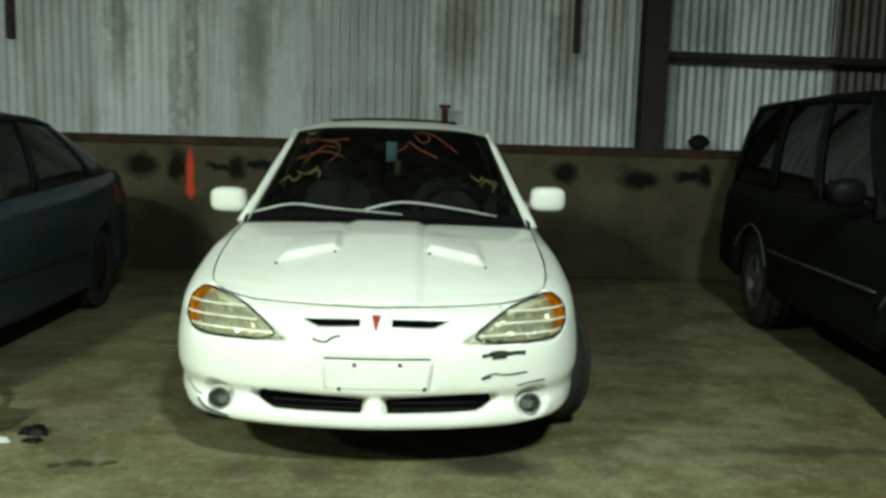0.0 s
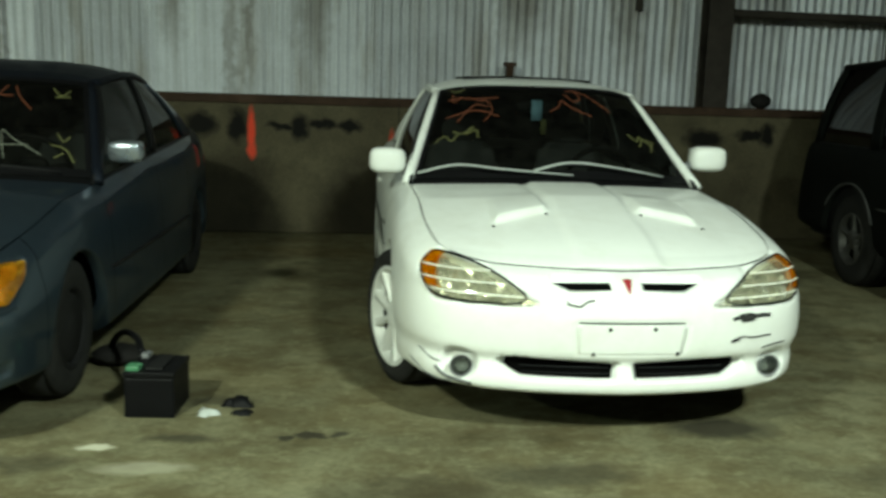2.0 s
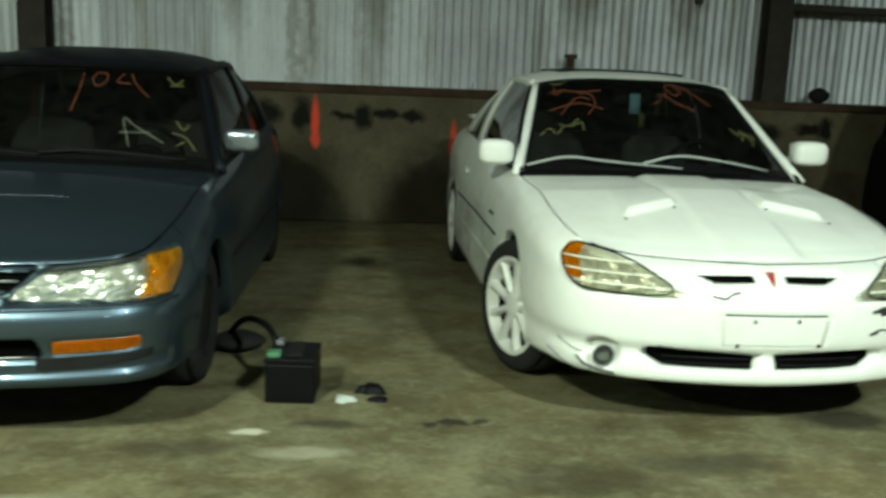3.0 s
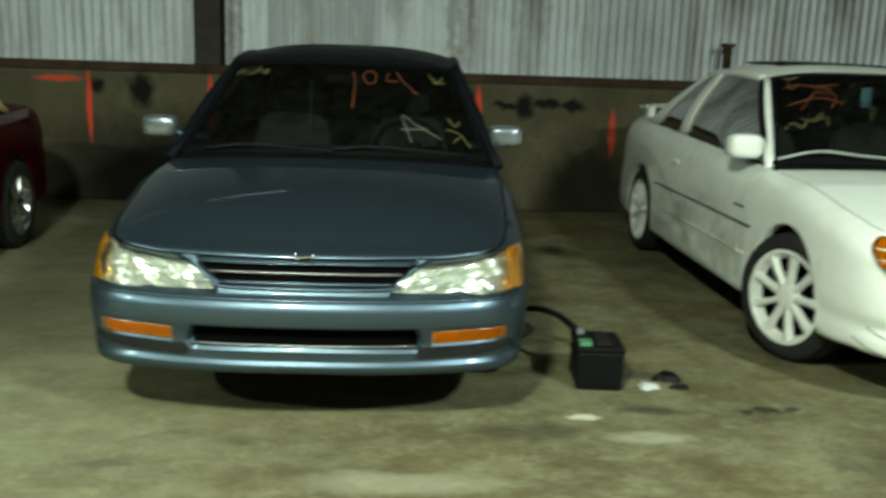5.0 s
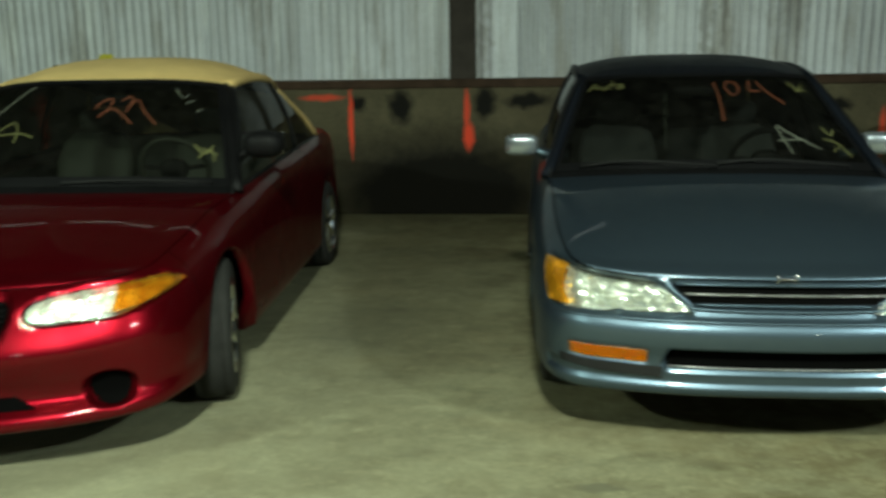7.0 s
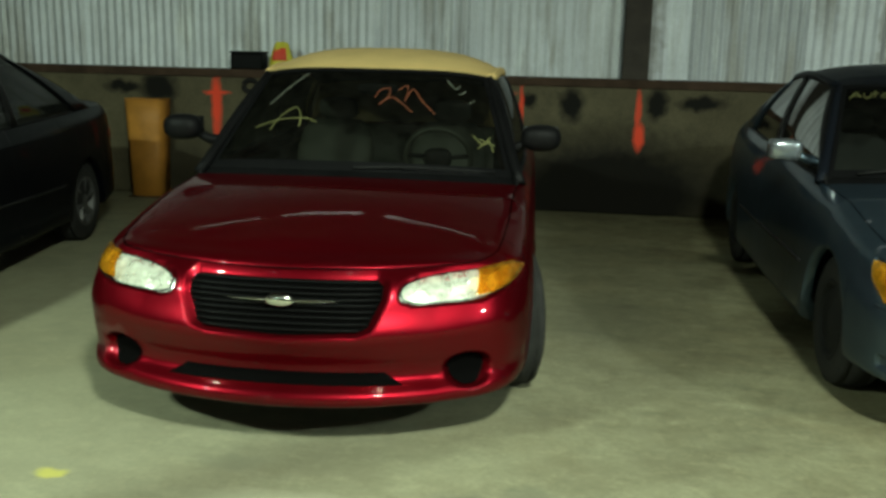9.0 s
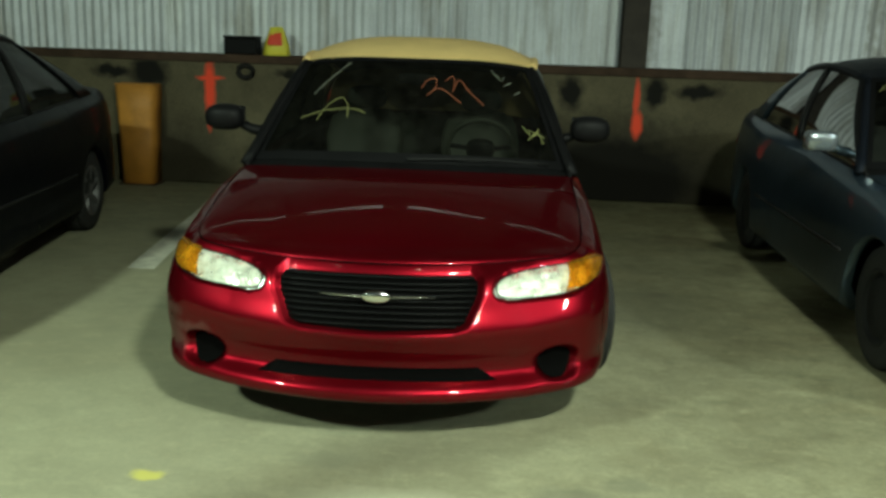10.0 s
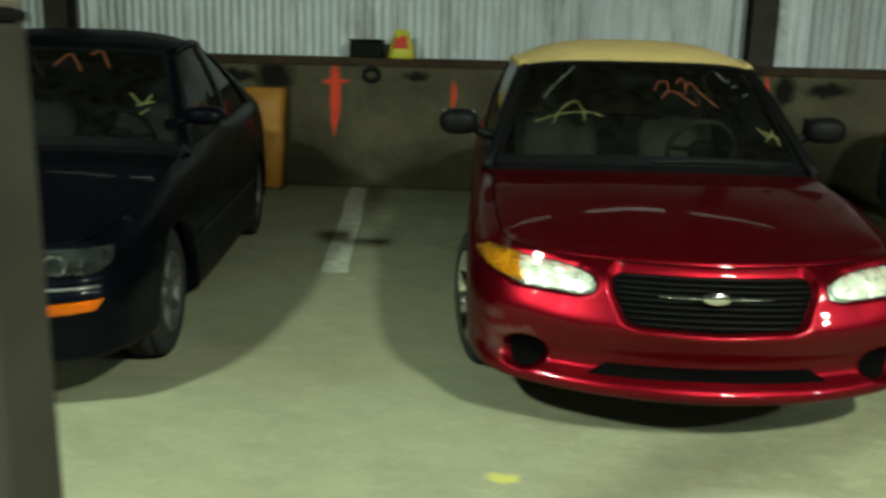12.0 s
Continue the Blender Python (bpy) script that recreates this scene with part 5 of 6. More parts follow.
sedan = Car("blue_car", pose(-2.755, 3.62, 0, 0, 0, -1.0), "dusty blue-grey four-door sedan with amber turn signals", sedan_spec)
cut = 0.762
lamp(sedan, [(0.325, 0.572), (0.60, 0.568), (cut, 0.567), (cut, 0.707), (0.70, 0.708), (0.60, 0.702), (0.50, 0.69), (0.43, 0.665), (0.37, 0.618)], [(cut, 0.567), (0.84, 0.566), (0.855, 0.64), (0.84, 0.706), (cut, 0.707)], M["lens"], 0.05)
for side in (-1, 1):
    q = [(side * x, z) for x, z in SIGNAL]
    ob = sedan.fill(q if side > 0 else q[::-1], -0.008, M["reflector"], "signal_lamp", m=24, skirt=0.0, wave=lambda u, z: 0.003 * math.sin(u * 90) * math.sin(z * 160))
    band = [(side * x, z) for x, z in ((0.43, 0.330), (0.62, 0.335), (0.80, 0.352), (0.80, 0.383), (0.62, 0.376), (0.43, 0.376))]
    sedan.fill(band if side > 0 else band[::-1], 0.003, M["trim"], "bumper_band", m=16, skirt=0.006)
    sedan.fill(q if side > 0 else q[::-1], 0.0, M["amber"], "lens", ob, m=20, skirt=0.0, wave=lambda u, z: 0.0015 * math.sin(u * 300))
g = sedan.fill(GRILLE, -0.028, M["void"], "grille", m=30, skirt=0.0)
for z, r in ((0.602, 0.008), (0.642, 0.0045), (0.676, 0.007)):
    w = cuts_at(GRILLE, z)
    tube("grille_bar", [sedan.body.lifted(u_of_x(sedan.body, x, z), z, -0.008) for x in np.linspace(w[0] + 0.01, w[1] - 0.01, 16)], r, M["blue"] if r > 0.0065 else M["silver"], g, 6, "", 0.8)
tube("grille_rim", [sedan.body.lifted(u_of_x(sedan.body, x, z), z, 0.003) for x, z in catmull([(-0.34, 0.60), (-0.31, 0.588), (-0.1, 0.582), (0.12, 0.582), (0.33, 0.588), (0.36, 0.60)], 5)], 0.007, M["blue"], g, 6)
tube("badge", [sedan.body.lifted(x, 0.679, 0.02) + Vector((0, 0, z)) for x, z in ((-0.03, 0.03), (-0.025, -0.005), (-0.02, 0.012), (0.03, 0.012), (0.036, -0.005), (0.04, 0.03))], 0.005, M["chrome"], g, 6)
g = sedan.fill(MOUTH, -0.045, M["void"], "lower_intake", m=30, skirt=0.0)
tube("intake_bar", [sedan.body.lifted(u_of_x(sedan.body, x, 0.372), 0.372, -0.016) for x in np.linspace(-0.41, 0.43, 16)], 0.003, M["silver"], g, 6, "dull silver bar")
for z, r in ((0.546, 0.006),):
    tube("bumper_strip", [sedan.body.lifted(u, z, 0.001) for u in np.linspace(-1.0, 1.0, 50)], r, M["blue"], sedan.root, 6)
sedan.wipers([[(0.1, 0.02, 0.015), (0.25, 0.05, 0.02), (0.5, 0.01, 0.015)], [(0.5, 0.03, 0.015), (0.65, 0.055, 0.02), (0.9, 0.02, 0.015)]], M["trim"], 0.008)
sedan.mirrors(1.74, 1.038, 0.81, (0.09, 0.06, 0.057), M["cap"], M["blue"], 0.0, 4.0, 0.07)
sedan.mark_glass([[(0.547, 0.86), (0.553, 0.65), (0.548, 0.42)], [(0.585, 0.80), (0.60, 0.87), (0.635, 0.86), (0.635, 0.75), (0.605, 0.71), (0.585, 0.80)], [(0.695, 0.88), (0.68, 0.77), (0.725, 0.76)], [(0.725, 0.88), (0.75, 0.75), (0.795, 0.62)]], M["chalk_o"], 0.010, "orange marker strokes")
sedan.mark_glass([[(0.05, 0.83), (0.07, 0.9), (0.09, 0.83)], [(0.055, 0.86), (0.085, 0.86)], [(0.1, 0.88), (0.105, 0.83), (0.125, 0.84), (0.125, 0.88)], [(0.14, 0.92), (0.14, 0.83)], [(0.13, 0.88), (0.155, 0.88)], [(0.17, 0.87), (0.165, 0.83), (0.185, 0.83), (0.185, 0.87), (0.17, 0.87)]], M["chalk_y"], 0.009, "yellow marker word")
sedan.mark_glass([[(0.742, 0.13), (0.722, 0.38), (0.76, 0.31), (0.842, 0.18)], [(0.712, 0.245), (0.805, 0.265)]], M["chalk_w"], 0.010, "pale marker letter")
sedan.mark_glass([[(0.885, 0.40), (0.905, 0.32), (0.925, 0.38)], [(0.868, 0.28), (0.91, 0.25), (0.935, 0.13)], [(0.88, 0.16), (0.905, 0.21)], [(0.86, 0.88), (0.89, 0.8), (0.92, 0.87)], [(0.87, 0.78), (0.92, 0.8)]], M["chalk_y"], 0.010, "yellow marker strokes")
tube("antenna", [Vector((-0.18, 1.95, 1.30)), Vector((-0.18, 1.85, 1.0))], 0.003, M["chalk_w"], sedan.root, 5)

# ---- red convertible ----
RED_LAMP = [(0.432, 0.630), (0.445, 0.602), (0.51, 0.589), (0.70, 0.597), (0.81, 0.626), (0.877, 0.667), (0.83, 0.699), (0.65, 0.692), (0.50, 0.672), (0.445, 0.654)]
red_spec = dict(
    paint=M["red"], len=4.85, ya=1.46, yc=3.85, wf=1.0, wr=3.68, arch=0.36, tx=0.832, r=0.32, rim=0.215, spokes=7, metal=M["chrome"], steer=13.0,
    plan=[(0, 0), (0.31, 0.03), (0.57, 0.115), (0.80, 0.235), (0.90, 0.43), (0.93, 0.75), (0.935, 1.1), (0.93, 2.2), (0.92, 3.6), (0.86, 4.4), (0.66, 4.70), (0.4, 4.83), (0, 4.85)],
    keys=[
        (0, [(0.08, 0.185), (0.004, 0.21), (0.0, 0.255), (0.06, 0.295), (0.062, 0.345), (0.03, 0.41), (0.002, 0.472), (0.035, 0.545), (0.075, 0.64), (0.15, 0.70)]),
        (2, [(0.08, 0.19), (0.004, 0.215), (0.0, 0.26), (0.05, 0.30), (0.05, 0.35), (0.02, 0.42), (0.0, 0.485), (0.03, 0.56), (0.075, 0.65), (0.15, 0.705)]),
        (4, [(0.08, 0.21), (0.02, 0.235), (0.01, 0.28), (0.01, 0.32), (0.0, 0.38), (0, 0.46), (0.006, 0.54), (0.03, 0.62), (0.07, 0.69), (0.13, 0.73)]),
        (6, [(0.07, 0.19), (0.02, 0.21), (0, 0.28), (0, 0.36), (0, 0.46), (0.0, 0.56), (0.008, 0.65), (0.024, 0.73), (0.06, 0.80), (0.12, 0.838)]),
        (7, [(0.06, 0.19), (0.01, 0.21), (0, 0.30), (0, 0.40), (0.0, 0.50), (0.0, 0.60), (0.004, 0.70), (0.012, 0.79), (0.028, 0.865), (0.065, 0.915)]),
        (8, [(0.06, 0.20), (0.01, 0.23), (0, 0.32), (0, 0.42), (0.0, 0.52), (0.0, 0.62), (0.0, 0.74), (0.012, 0.84), (0.035, 0.915), (0.085, 0.96)]),
        (12, [(0.08, 0.26), (0.02, 0.3), (0, 0.38), (0, 0.46), (0.0, 0.56), (0.02, 0.66), (0.03, 0.76), (0.04, 0.86), (0.06, 0.94), (0.10, 0.98)]),
    ],
    uh=0.92, bow=0.15, rise=0.03, crown=0.05, lamp=RED_LAMP,
    roof_f=(2.12, 1.378, 0.64), roof_r=(3.35, 1.31, 0.625), roof_rise=0.036, roof_crown=0.085, rail_bow=0.05, rail_up=0.07, door=2.95,
    roof_mat=M["tan"], roof_label="tan canvas folding top", a_mat=M["black"], rear_mat=M["tan"], cloth=M["tan_cloth"], wheel_mat=M["tan_cloth"],
    panes=[(0.03, 0.05, 0.60, 0.63), (0.61, 0.64, 0.95, 0.93)],
    sashes=[(0.95, 0.93, 1.0, 1.0, "roof"), (0.0, 0.0, 0.03, 0.05, "black"), (0.60, 0.63, 0.61, 0.64, "black")],
)
RGRILLE = [(-0.325, 0.515), (-0.28, 0.498), (0.0, 0.486), (0.28, 0.498), (0.325, 0.515), (0.372, 0.61), (0.372, 0.665), (0.345, 0.684), (-0.345, 0.684), (-0.372, 0.665), (-0.372, 0.61)]
RMOUTH = [(-0.45, 0.282), (0.45, 0.282), (0.38, 0.328), (-0.38, 0.328)]
body = Body(red_spec["plan"], red_spec["keys"])
dents = [(onto(body, RGRILLE), 0.03, 0.022)]
for side in (-1, 1):
    dents.append((onto(body, [(side * x, z) for x, z in RED_LAMP]), 0.045, 0.008))
    u = u_of_x(body, side * 0.69, 0.33)
    dents.append(([(u + 0.085 * math.cos(k * 0.4488), 0.33 + 0.048 * math.sin(k * 0.4488)) for k in range(14)], 0.05, 0.02))
red_spec["dents"] = dents
ragtop = Car("red_car", pose(-5.89, 3.25, 0, 0, 0, 2.2), "dark red convertible with closed tan canvas top", red_spec)
cut = 0.705
lamp(ragtop, [(0.432, 0.630), (0.445, 0.602), (0.51, 0.589), (0.70, 0.597), (cut, 0.614), (cut, 0.697), (0.65, 0.692), (0.50, 0.672), (0.445, 0.654)], [(cut, 0.614), (0.81, 0.626), (0.877, 0.667), (0.83, 0.699), (cut, 0.697)], M["lens_milky"], 0.045, seal=0.003, facets=0.25)
g = ragtop.fill(RGRILLE, -0.024, M["void"], "grille", n=20, m=30, skirt=0.0)
for k in range(9):
    z = 0.507 + 0.0205 * k
    w = cuts_at(RGRILLE, z)
    tube("grille_bar", [ragtop.body.lifted(u_of_x(ragtop.body, x, z), z, -0.014) for x in np.linspace(w[0] + 0.008, w[1] - 0.008, 14)], 0.0045, M["black"], g, 5)
b = ragtop.body
bd = blob("badge", b.lifted(0, 0.60, 0.012), (0.055, 0.016, 0.026), M["chrome"], g, 2.2, 8, 14)
for side in (-1, 1):
    tube("badge_wing", [b.lifted(side * x, 0.60 + 0.012 * x, 0.006) for x in (0.04, 0.1, 0.16, 0.22)], [0.009, 0.008, 0.006, 0.003], M["chrome"], bd, 6, "", 0.6)
    u = u_of_x(b, side * 0.69, 0.33)
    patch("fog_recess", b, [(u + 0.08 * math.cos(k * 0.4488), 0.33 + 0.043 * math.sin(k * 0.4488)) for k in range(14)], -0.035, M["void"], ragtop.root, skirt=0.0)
# flush patch without a recess: its shade is put into the colour
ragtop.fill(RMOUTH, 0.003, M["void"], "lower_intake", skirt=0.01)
ragtop.wipers([[(0.5, 0.02, 0.012), (0.7, 0.035, 0.016), (0.93, 0.03, 0.012)]], M["trim"], 0.008)
ragtop.mirrors(1.70, 1.085, 0.835, (0.105, 0.075, 0.07), M["black"], M["black"], 0.0, 2.6, 0.06)
ragtop.mark_glass([[(0.11, 0.37), (0.19, 0.43), (0.29, 0.44), (0.34, 0.40)], [(0.175, 0.34), (0.19, 0.46), (0.235, 0.55), (0.27, 0.47), (0.28, 0.36)]], M["chalk_y"], 0.010, "yellow marker letter")
ragtop.mark_glass([[(0.53, 0.66), (0.55, 0.74), (0.585, 0.76), (0.58, 0.66), (0.55, 0.58), (0.60, 0.66), (0.675, 0.52)], [(0.62, 0.74), (0.65, 0.80), (0.655, 0.70), (0.645, 0.63), (0.675, 0.76), (0.71, 0.64), (0.755, 0.52)]], M["chalk_o"], 0.011, "orange marker strokes")
ragtop.mark_glass([[(0.88, 0.36), (0.91, 0.28), (0.94, 0.36)], [(0.89, 0.24), (0.93, 0.32), (0.94, 0.22)], [(0.9, 0.33), (0.95, 0.28)]], M["chalk_y"], 0.012, "yellow marker strokes")
ragtop.mark_glass([[(0.81, 0.9), (0.84, 0.8), (0.86, 0.84)], [(0.85, 0.74), (0.88, 0.78)], [(0.88, 0.66), (0.91, 0.7)], [(0.12, 0.6), (0.16, 0.75), (0.22, 0.93)]], M["chalk_w"], 0.007, "faint white marker strokes")

# ---- dark sedan at the end of the row ----
dark_spec = dict(sedan_spec, roof_mat=M["dark"], a_mat=M["dark"], roof_label="", paint=M["dark"], metal=M["silver"], cloth=M["cloth"])
dark_spec["dents"] = []
dark_spec.update(roof_f=(2.10, 1.40, 0.625), roof_r=(3.1, 1.40, 0.575), metal=M["worn_alloy"], spokes=6)
dark_spec["lamp"] = [(0.40, 0.60), (0.72, 0.59), (0.80, 0.62), (0.80, 0.68), (0.60, 0.69), (0.42, 0.685)]
coal = Car("dark_car", pose(-8.985, 3.05, 0, 0, 0, 7.8), "dusty near-black sedan with orange marker on its windshield", dark_spec)
cut = 0.74
lamp(coal, [(0.40, 0.60), (cut, 0.59), (cut, 0.688), (0.60, 0.69), (0.42, 0.685)], [(cut, 0.59), (0.80, 0.62), (0.80, 0.68), (cut, 0.688)], M["fog"], 0.025, 0, ((0.50, 0.64, 0.04), (0.63, 0.64, 0.042)), signal="fog")
tube("bumper_strip", [coal.body.lifted(u_of_x(coal.body, x, 0.545), 0.545, 0.003) for x in np.linspace(-0.78, 0.78, 30)], 0.006, M["silver"], coal.root, 6)
for side in (-1, 1):
    q = [(side * x, z) for x, z in ((0.50, 0.445), (0.76, 0.455), (0.79, 0.50), (0.50, 0.49))]
    ob = coal.fill(q if side > 0 else q[::-1], 0.003, M["reflector"], "signal_lamp", m=20, skirt=0.0)
    coal.fill(q if side > 0 else q[::-1], 0.009, M["amber"], "lens", ob, m=16)
coal.mirrors(1.58, 1.09, 0.80, (0.11, 0.06, 0.05), M["dark"], M["dark"])
coal.mark_glass([[(0.55, 0.75), (0.6, 0.9), (0.66, 0.7)], [(0.68, 0.9), (0.72, 0.95), (0.76, 0.75)]], M["chalk_o"], 0.016, "orange marker strokes")
coal.mark_glass([[(0.84, 0.5), (0.88, 0.4), (0.91, 0.5)], [(0.86, 0.38), (0.92, 0.44)], [(0.87, 0.3), (0.9, 0.36)]], M["chalk_y"], 0.016, "yellow marker strokes")

for car, zt in ((sedan, 0.80), (ragtop, 0.78), (coal, 0.80)):
    cb = car.body
    for side in (-1, 1):
        u0 = cb.u_of_y(car.s["len"] - 0.42)
        patch("tail_light", cb, [(side * u, z) for u, z in ((u0, zt - 0.05), (u0 + 0.34, zt - 0.06), (u0 + 0.36, zt + 0.05), (u0, zt + 0.04))][:: side], 0.006, M["tail"], car.root, n=6, m=8, label="dark red tail light")
for car in (sedan, coal):
    cb = car.body
    for side in (-1, 1):
        tube("side_molding", [cb.at(side * u, 0.50, 0.004) for u in np.linspace(cb.u_of_y(1.36), cb.u_of_y(3.2), 22)], 0.010, M["trim"], car.root, 6)

# ---- black sport utility car ----
suv_spec = dict(
    paint=M["suvpaint"], len=4.6, ya=1.40, yc=4.35, wf=0.85, wr=3.45, arch=0.42, tx=0.72, r=0.36, rim=0.2, spokes=5, metal=M["dull_alloy"],
    plan=[(0, 0), (0.30, 0.01), (0.60, 0.05), (0.76, 0.12), (0.83, 0.28), (0.85, 0.58), (0.855, 1.0), (0.86, 2.2), (0.86, 3.6), (0.85, 4.25), (0.76, 4.5), (0.4, 4.59), (0, 4.6)],
    keys=[
        (0, [(0.06, 0.38), (0.02, 0.40), (0.0, 0.46), (0.0, 0.54), (0.03, 0.60), (0.04, 0.68), (0.045, 0.76), (0.05, 0.84), (0.07, 0.90), (0.12, 0.94)]),
        (4, [(0.06, 0.38), (0.02, 0.40), (0.0, 0.46), (0.0, 0.54), (0.01, 0.60), (0.02, 0.68), (0.02, 0.76), (0.03, 0.84), (0.05, 0.91), (0.10, 0.95)]),
        (7, [(0.06, 0.32), (0.02, 0.34), (0, 0.42), (0, 0.52), (0.0, 0.60), (0.0, 0.70), (0.006, 0.80), (0.01, 0.90), (0.03, 1.0), (0.06, 1.06)]),
        (12, [(0.06, 0.36), (0.02, 0.38), (0, 0.44), (0, 0.54), (0.0, 0.62), (0.01, 0.72), (0.02, 0.82), (0.03, 0.92), (0.05, 1.02), (0.08, 1.07)]),
    ],
    uh=0.86, bow=0.1, rise=0.03, crown=0.03, lamp=[(0.45, 0.70), (0.74, 0.70), (0.74, 0.82), (0.45, 0.82)],
    roof_f=(1.95, 1.69, 0.63), roof_r=(4.2, 1.70, 0.62), roof_rise=0.05, roof_crown=0.03, rail_bow=0.02, rail_up=0.02, door=3.2, doors=(2.35,),
    panes=[(0.03, 0.03, 0.30, 0.27), (0.34, 0.31, 0.60, 0.60), (0.65, 0.64, 0.95, 0.95)],
    sashes=[(0.30, 0.27, 0.34, 0.31, "black"), (0.60, 0.60, 0.65, 0.64, "paint"), (0.95, 0.95, 1.0, 1.0, "paint"), (0.0, 0.0, 0.03, 0.03, "black")],
    seat_z=0.25, pane_mat=M["dark_glass"],
)
suv = Car("black_suv", pose(3.78, 3.55, 0, 0, 0, -4.0), "dusty black sport utility car with grey rocker trim", suv_spec)
tagged(suv.root, "", "car")
b = suv.body
for side in (-1,):
    tube("side_molding", [b.at(side * u, 0.65, 0.004) for u in np.linspace(b.u_of_y(1.3), b.u_of_y(3.02), 16)], 0.009, M["grey_trim"], suv.root, 6)
    for yw in (0.85, 3.45):
        tube("arch_trim", [b.at(side * b.u_of_y(yw + 0.43 * math.cos(k)), 0.36 + 0.43 * math.sin(k), 0.006) for k in np.linspace(0.5, math.pi - 0.4, 16)], 0.010, M["grey_trim"], suv.root, 6)
suv.mirrors(1.55, 1.16, 0.84, (0.10, 0.06, 0.08), M["black"], M["black"])
suv.mark_glass([[(0.1, 0.8), (0.14, 0.7), (0.18, 0.8)], [(0.12, 0.66), (0.2, 0.7)]], M["chalk_y"], 0.012, "yellow marker strokes")


# a rubber ring on the wall
ring = [Vector((0.075 * math.cos(k * 0.3491), 0, 0.06 * math.sin(k * 0.3491))) for k in range(19)]
ob = tube("rubber_ring", ring, 0.026, M["tar"], None, 8, caps=False)
ob.matrix_basis = pose(-8.115, WALL_Y - 0.02, 1.16)
tagged(ob, "small black rubber ring against the wall", "ring")


# ---- things along the wall ----
ob = thing("sill_bracket", pose(0.87, WALL_Y + 0.2, 1.325), "rusty steel bracket standing on the sill", "bracket")
box_ob("bracket_post", (-0.035, -0.03, 0.0), (0.035, 0.03, 0.36), M["rust"], ob)
box_ob("bracket_head", (-0.06, -0.04, 0.34), (0.06, 0.04, 0.38), M["rust"], ob)
ob = blob("black_rag", (3.44, WALL_Y + 0.12, 1.40), (0.11, 0.08, 0.08), M["tar"], None, 1.8)
tagged(ob, "crumpled black rag lying on the sill", "rag")
ob = thing("black_box", pose(-8.19, WALL_Y + 0.16, 1.325), "matt black box standing on the sill", "box")
box_ob("body", (-0.17, -0.1, 0.0), (0.17, 0.1, 0.16), M["black"], ob, "", 0.015)
box_ob("lid", (-0.175, -0.105, 0.16), (0.175, 0.105, 0.185), M["black"], ob, "", 0.008)
rows = []
for z, wx, wy in ((0.0, 0.13, 0.07), (0.02, 0.135, 0.08), (0.12, 0.12, 0.075), (0.22, 0.085, 0.045), (0.27, 0.07, 0.02), (0.285, 0.05, 0.006)):
    rows.append([Vector((wx * math.copysign(abs(math.cos(p)) ** 0.7, math.cos(p)) + 0.006 * math.sin(7 * p + 20 * z), wy * math.sin(p) + 0.006 * math.cos(5 * p + 30 * z), z)) for p in (2 * math.pi * k / 28 for k in range(28))])
ob = thing("yellow_bag", pose(-7.83, WALL_Y + 0.13, 1.325), "yellow plastic bag with a red print on the sill", "bag")
grid_ob("bag", rows, M["yellow"], ob, "", True)
rows = [[Vector((0.078 * x * (1 - 0.25 * k / 5), -0.088 + 0.05 * (k / 5) ** 1.5 + 0.004 * abs(x), 0.10 + 0.025 * k)) for x in np.linspace(-1, 1, 7)] for k in range(6)]
grid_ob("print", rows, M["spray"], ob, "red print", thick=0.004)

guard = thing("orange_guard_post", pose(-9.17, WALL_Y - 0.16, 0), "scuffed orange steel guard post before the wall", "post")
rows = []
for z, w in ((0.0, 0.155), (0.35, 0.165), (0.75, 0.18), (1.0, 0.195)):
    rows.append([Vector(p) + Vector((0, 0, z)) for p in ((-w, 0.1, 0), (-w, -0.1, 0), (-w * 0.75, -0.13, 0), (w * 0.75, -0.13, 0), (w, -0.1, 0), (w, 0.1, 0))])
grid_ob("shell", rows, M["orange"], guard, thick=0.012)
box_ob("cap", (-0.195, -0.13, 1.0), (0.195, 0.1, 1.012), M["orange"], guard)
box_ob("foot", (-0.19, -0.145, 0.0), (0.19, 0.12, 0.014), M["rust"], guard)

# ---- things on the floor ----
bat = thing("car_battery", pose(-1.475, 4.34, 0, 0, 0, -4), "black car battery with a green terminal cap on the floor", "battery")
box_ob("case", (-0.105, -0.13, 0.0), (0.105, 0.13, 0.175), M["black"], bat, "", 0.008)
box_ob("lid", (-0.108, -0.133, 0.175), (0.108, 0.133, 0.2), M["black"], bat, "", 0.006)
box_ob("vent_cap", (-0.02, -0.1, 0.2), (0.05, 0.1, 0.212), M["trim"], bat, "", 0.004)
for y, m, w in ((-0.09, M["green"], 0.028), (0.09, M["tape"], 0.016)):
    box_ob("terminal", (-0.07 - w, y - 0.03, 0.2), (-0.07 + w, y + 0.03, 0.222), m, bat, "", 0.004)
path = catmull([(-1.56, 4.44, 0.22), (-1.62, 4.60, 0.24), (-1.71, 4.76, 0.225), (-1.79, 4.90, 0.16), (-1.86, 5.0, 0.05), (-1.9, 5.15, 0.02)], 6)
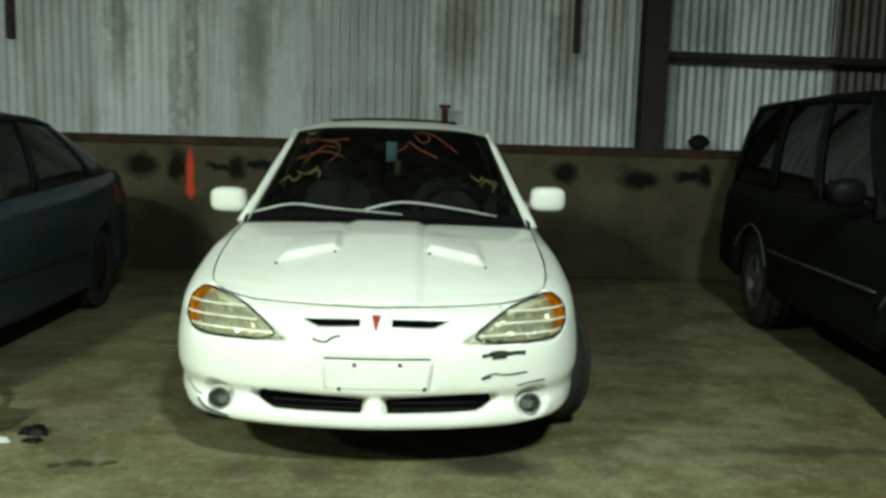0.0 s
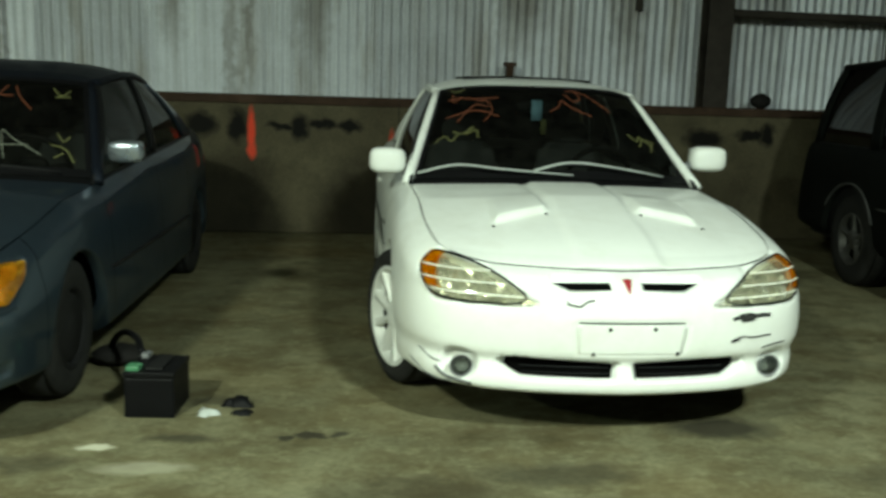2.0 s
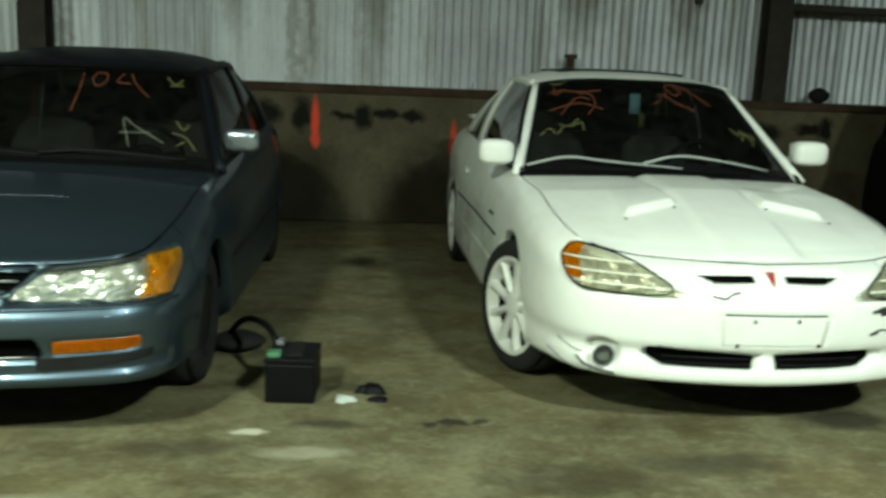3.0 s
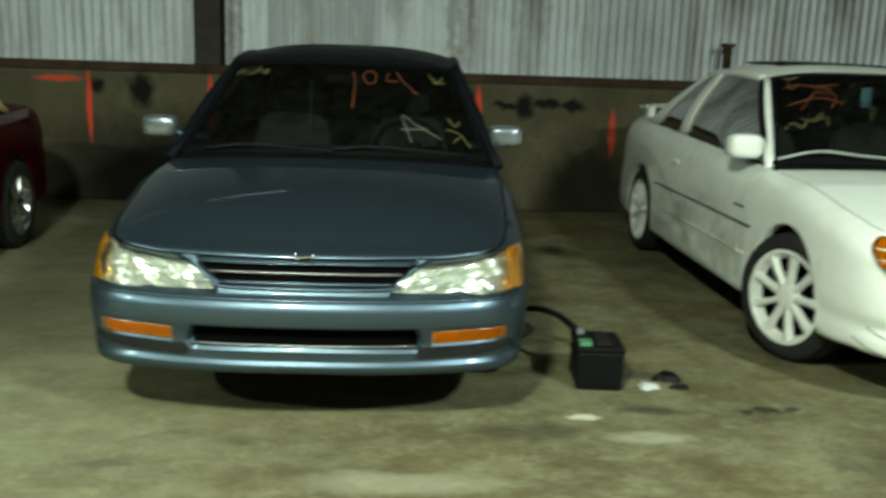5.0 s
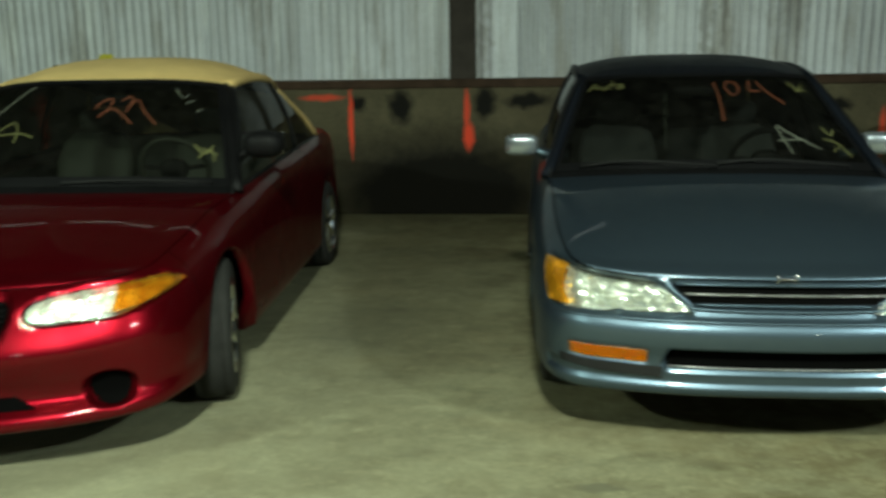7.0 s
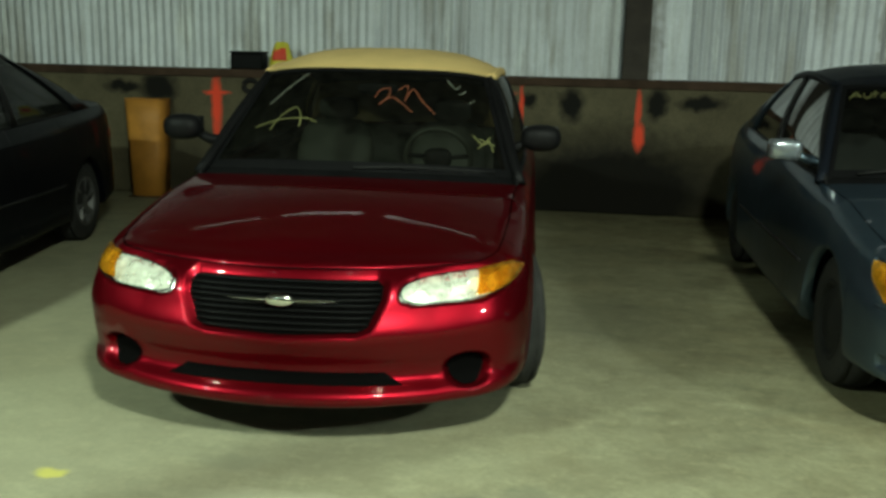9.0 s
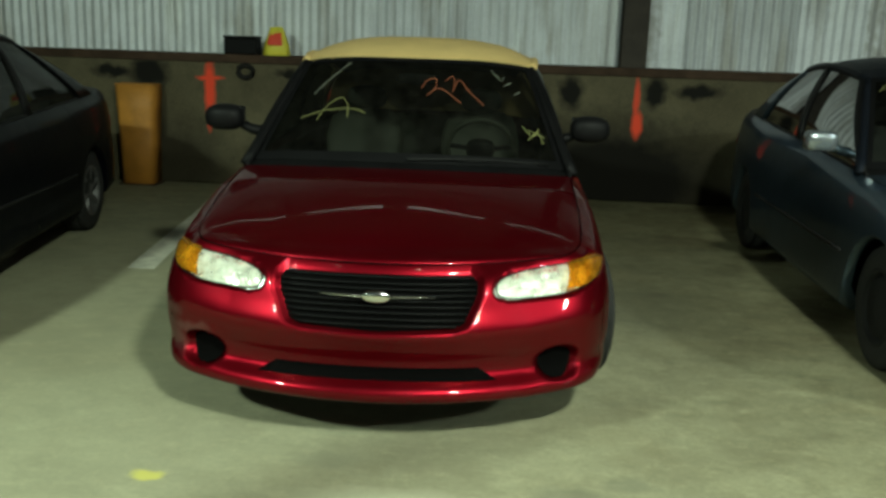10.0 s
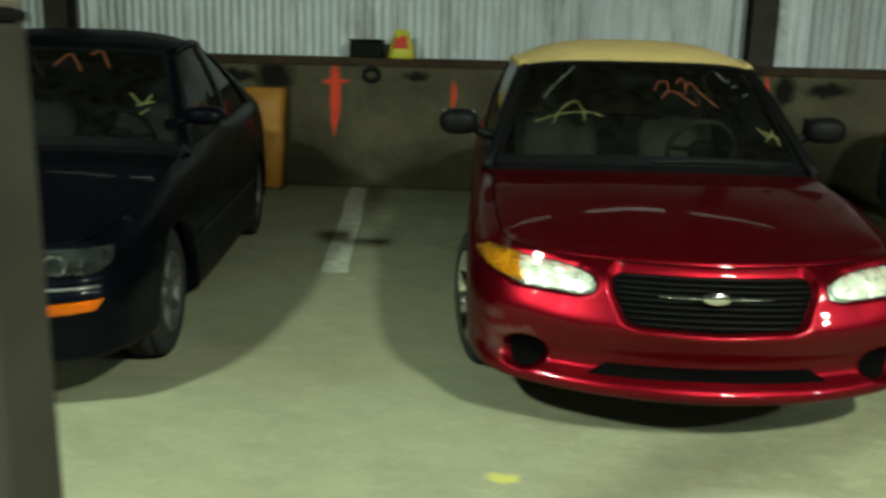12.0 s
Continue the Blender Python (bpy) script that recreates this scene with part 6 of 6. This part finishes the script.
ob = tube("jumper_cable", [Vector(p) for p in path], 0.016, M["black"], None, 8)
tagged(ob, "thick black cable that runs to the battery", "cable")
ob = blob("black_cloth", (-1.80, 4.98, 0.05), (0.14, 0.12, 0.055), M["tar"], None, 1.7)
tagged(ob, "crumpled black cloth on the floor by a tyre", "cloth")


def scrap(name, x, y, w, d, material, seed, label, category, height=0.012, n=22):
    r = random.Random(seed)
    ph = [r.uniform(0, 6.28) for _ in range(3)]
    ring = [(0.5 * w * s * math.cos(a), 0.5 * d * s * math.sin(a)) for a, s in ((2 * math.pi * k / n, 1 + 0.25 * math.sin(3 * 2 * math.pi * k / n + ph[0]) + 0.15 * math.sin(5 * 2 * math.pi * k / n + ph[1]) + 0.1 * math.sin(8 * 2 * math.pi * k / n + ph[2])) for k in range(n))]
    v = [(0, 0, height)] + [(p * 0.7, q * 0.7, height * r.uniform(0.6, 1.0)) for p, q in ring] + [(p, q, 0.0) for p, q in ring]
    f = [(0, 1 + k, 1 + (k + 1) % n) for k in range(n)] + [(1 + k, 1 + n + k, 1 + n + (k + 1) % n, 1 + (k + 1) % n) for k in range(n)]
    ob = ob_of(name, v, f, material, None, True)
    ob.matrix_basis = pose(x, y, 0.001)
    return tagged(ob, label, category)


scrap("crumpled_paper", -1.25, 4.25, 0.09, 0.06, M["paper"], 3, "small crumpled scrap of white paper", "litter", 0.025)
scrap("plastic_scrap", -1.13, 4.36, 0.12, 0.08, M["black"], 5, "small dark plastic scrap on the floor", "litter", 0.04)
scrap("plastic_scrap", -1.10, 4.25, 0.08, 0.05, M["black"], 6, "small dark plastic scrap on the floor", "litter", 0.02)
rows = [[Vector((x + dx, y, 0.004)) for dx in (-0.09, -0.03, 0.03, 0.09)] for x, y in ((-8.24, 9.19), (-8.15, 8.4), (-8.03, 7.6), (-7.95, 6.9), (-7.87, 6.2), (-7.80, 5.7))]
ob = grid_ob("parking_line", rows, M["line"], None)
tagged(ob, "worn pale parking line on the floor", "line marking", "", "structure")
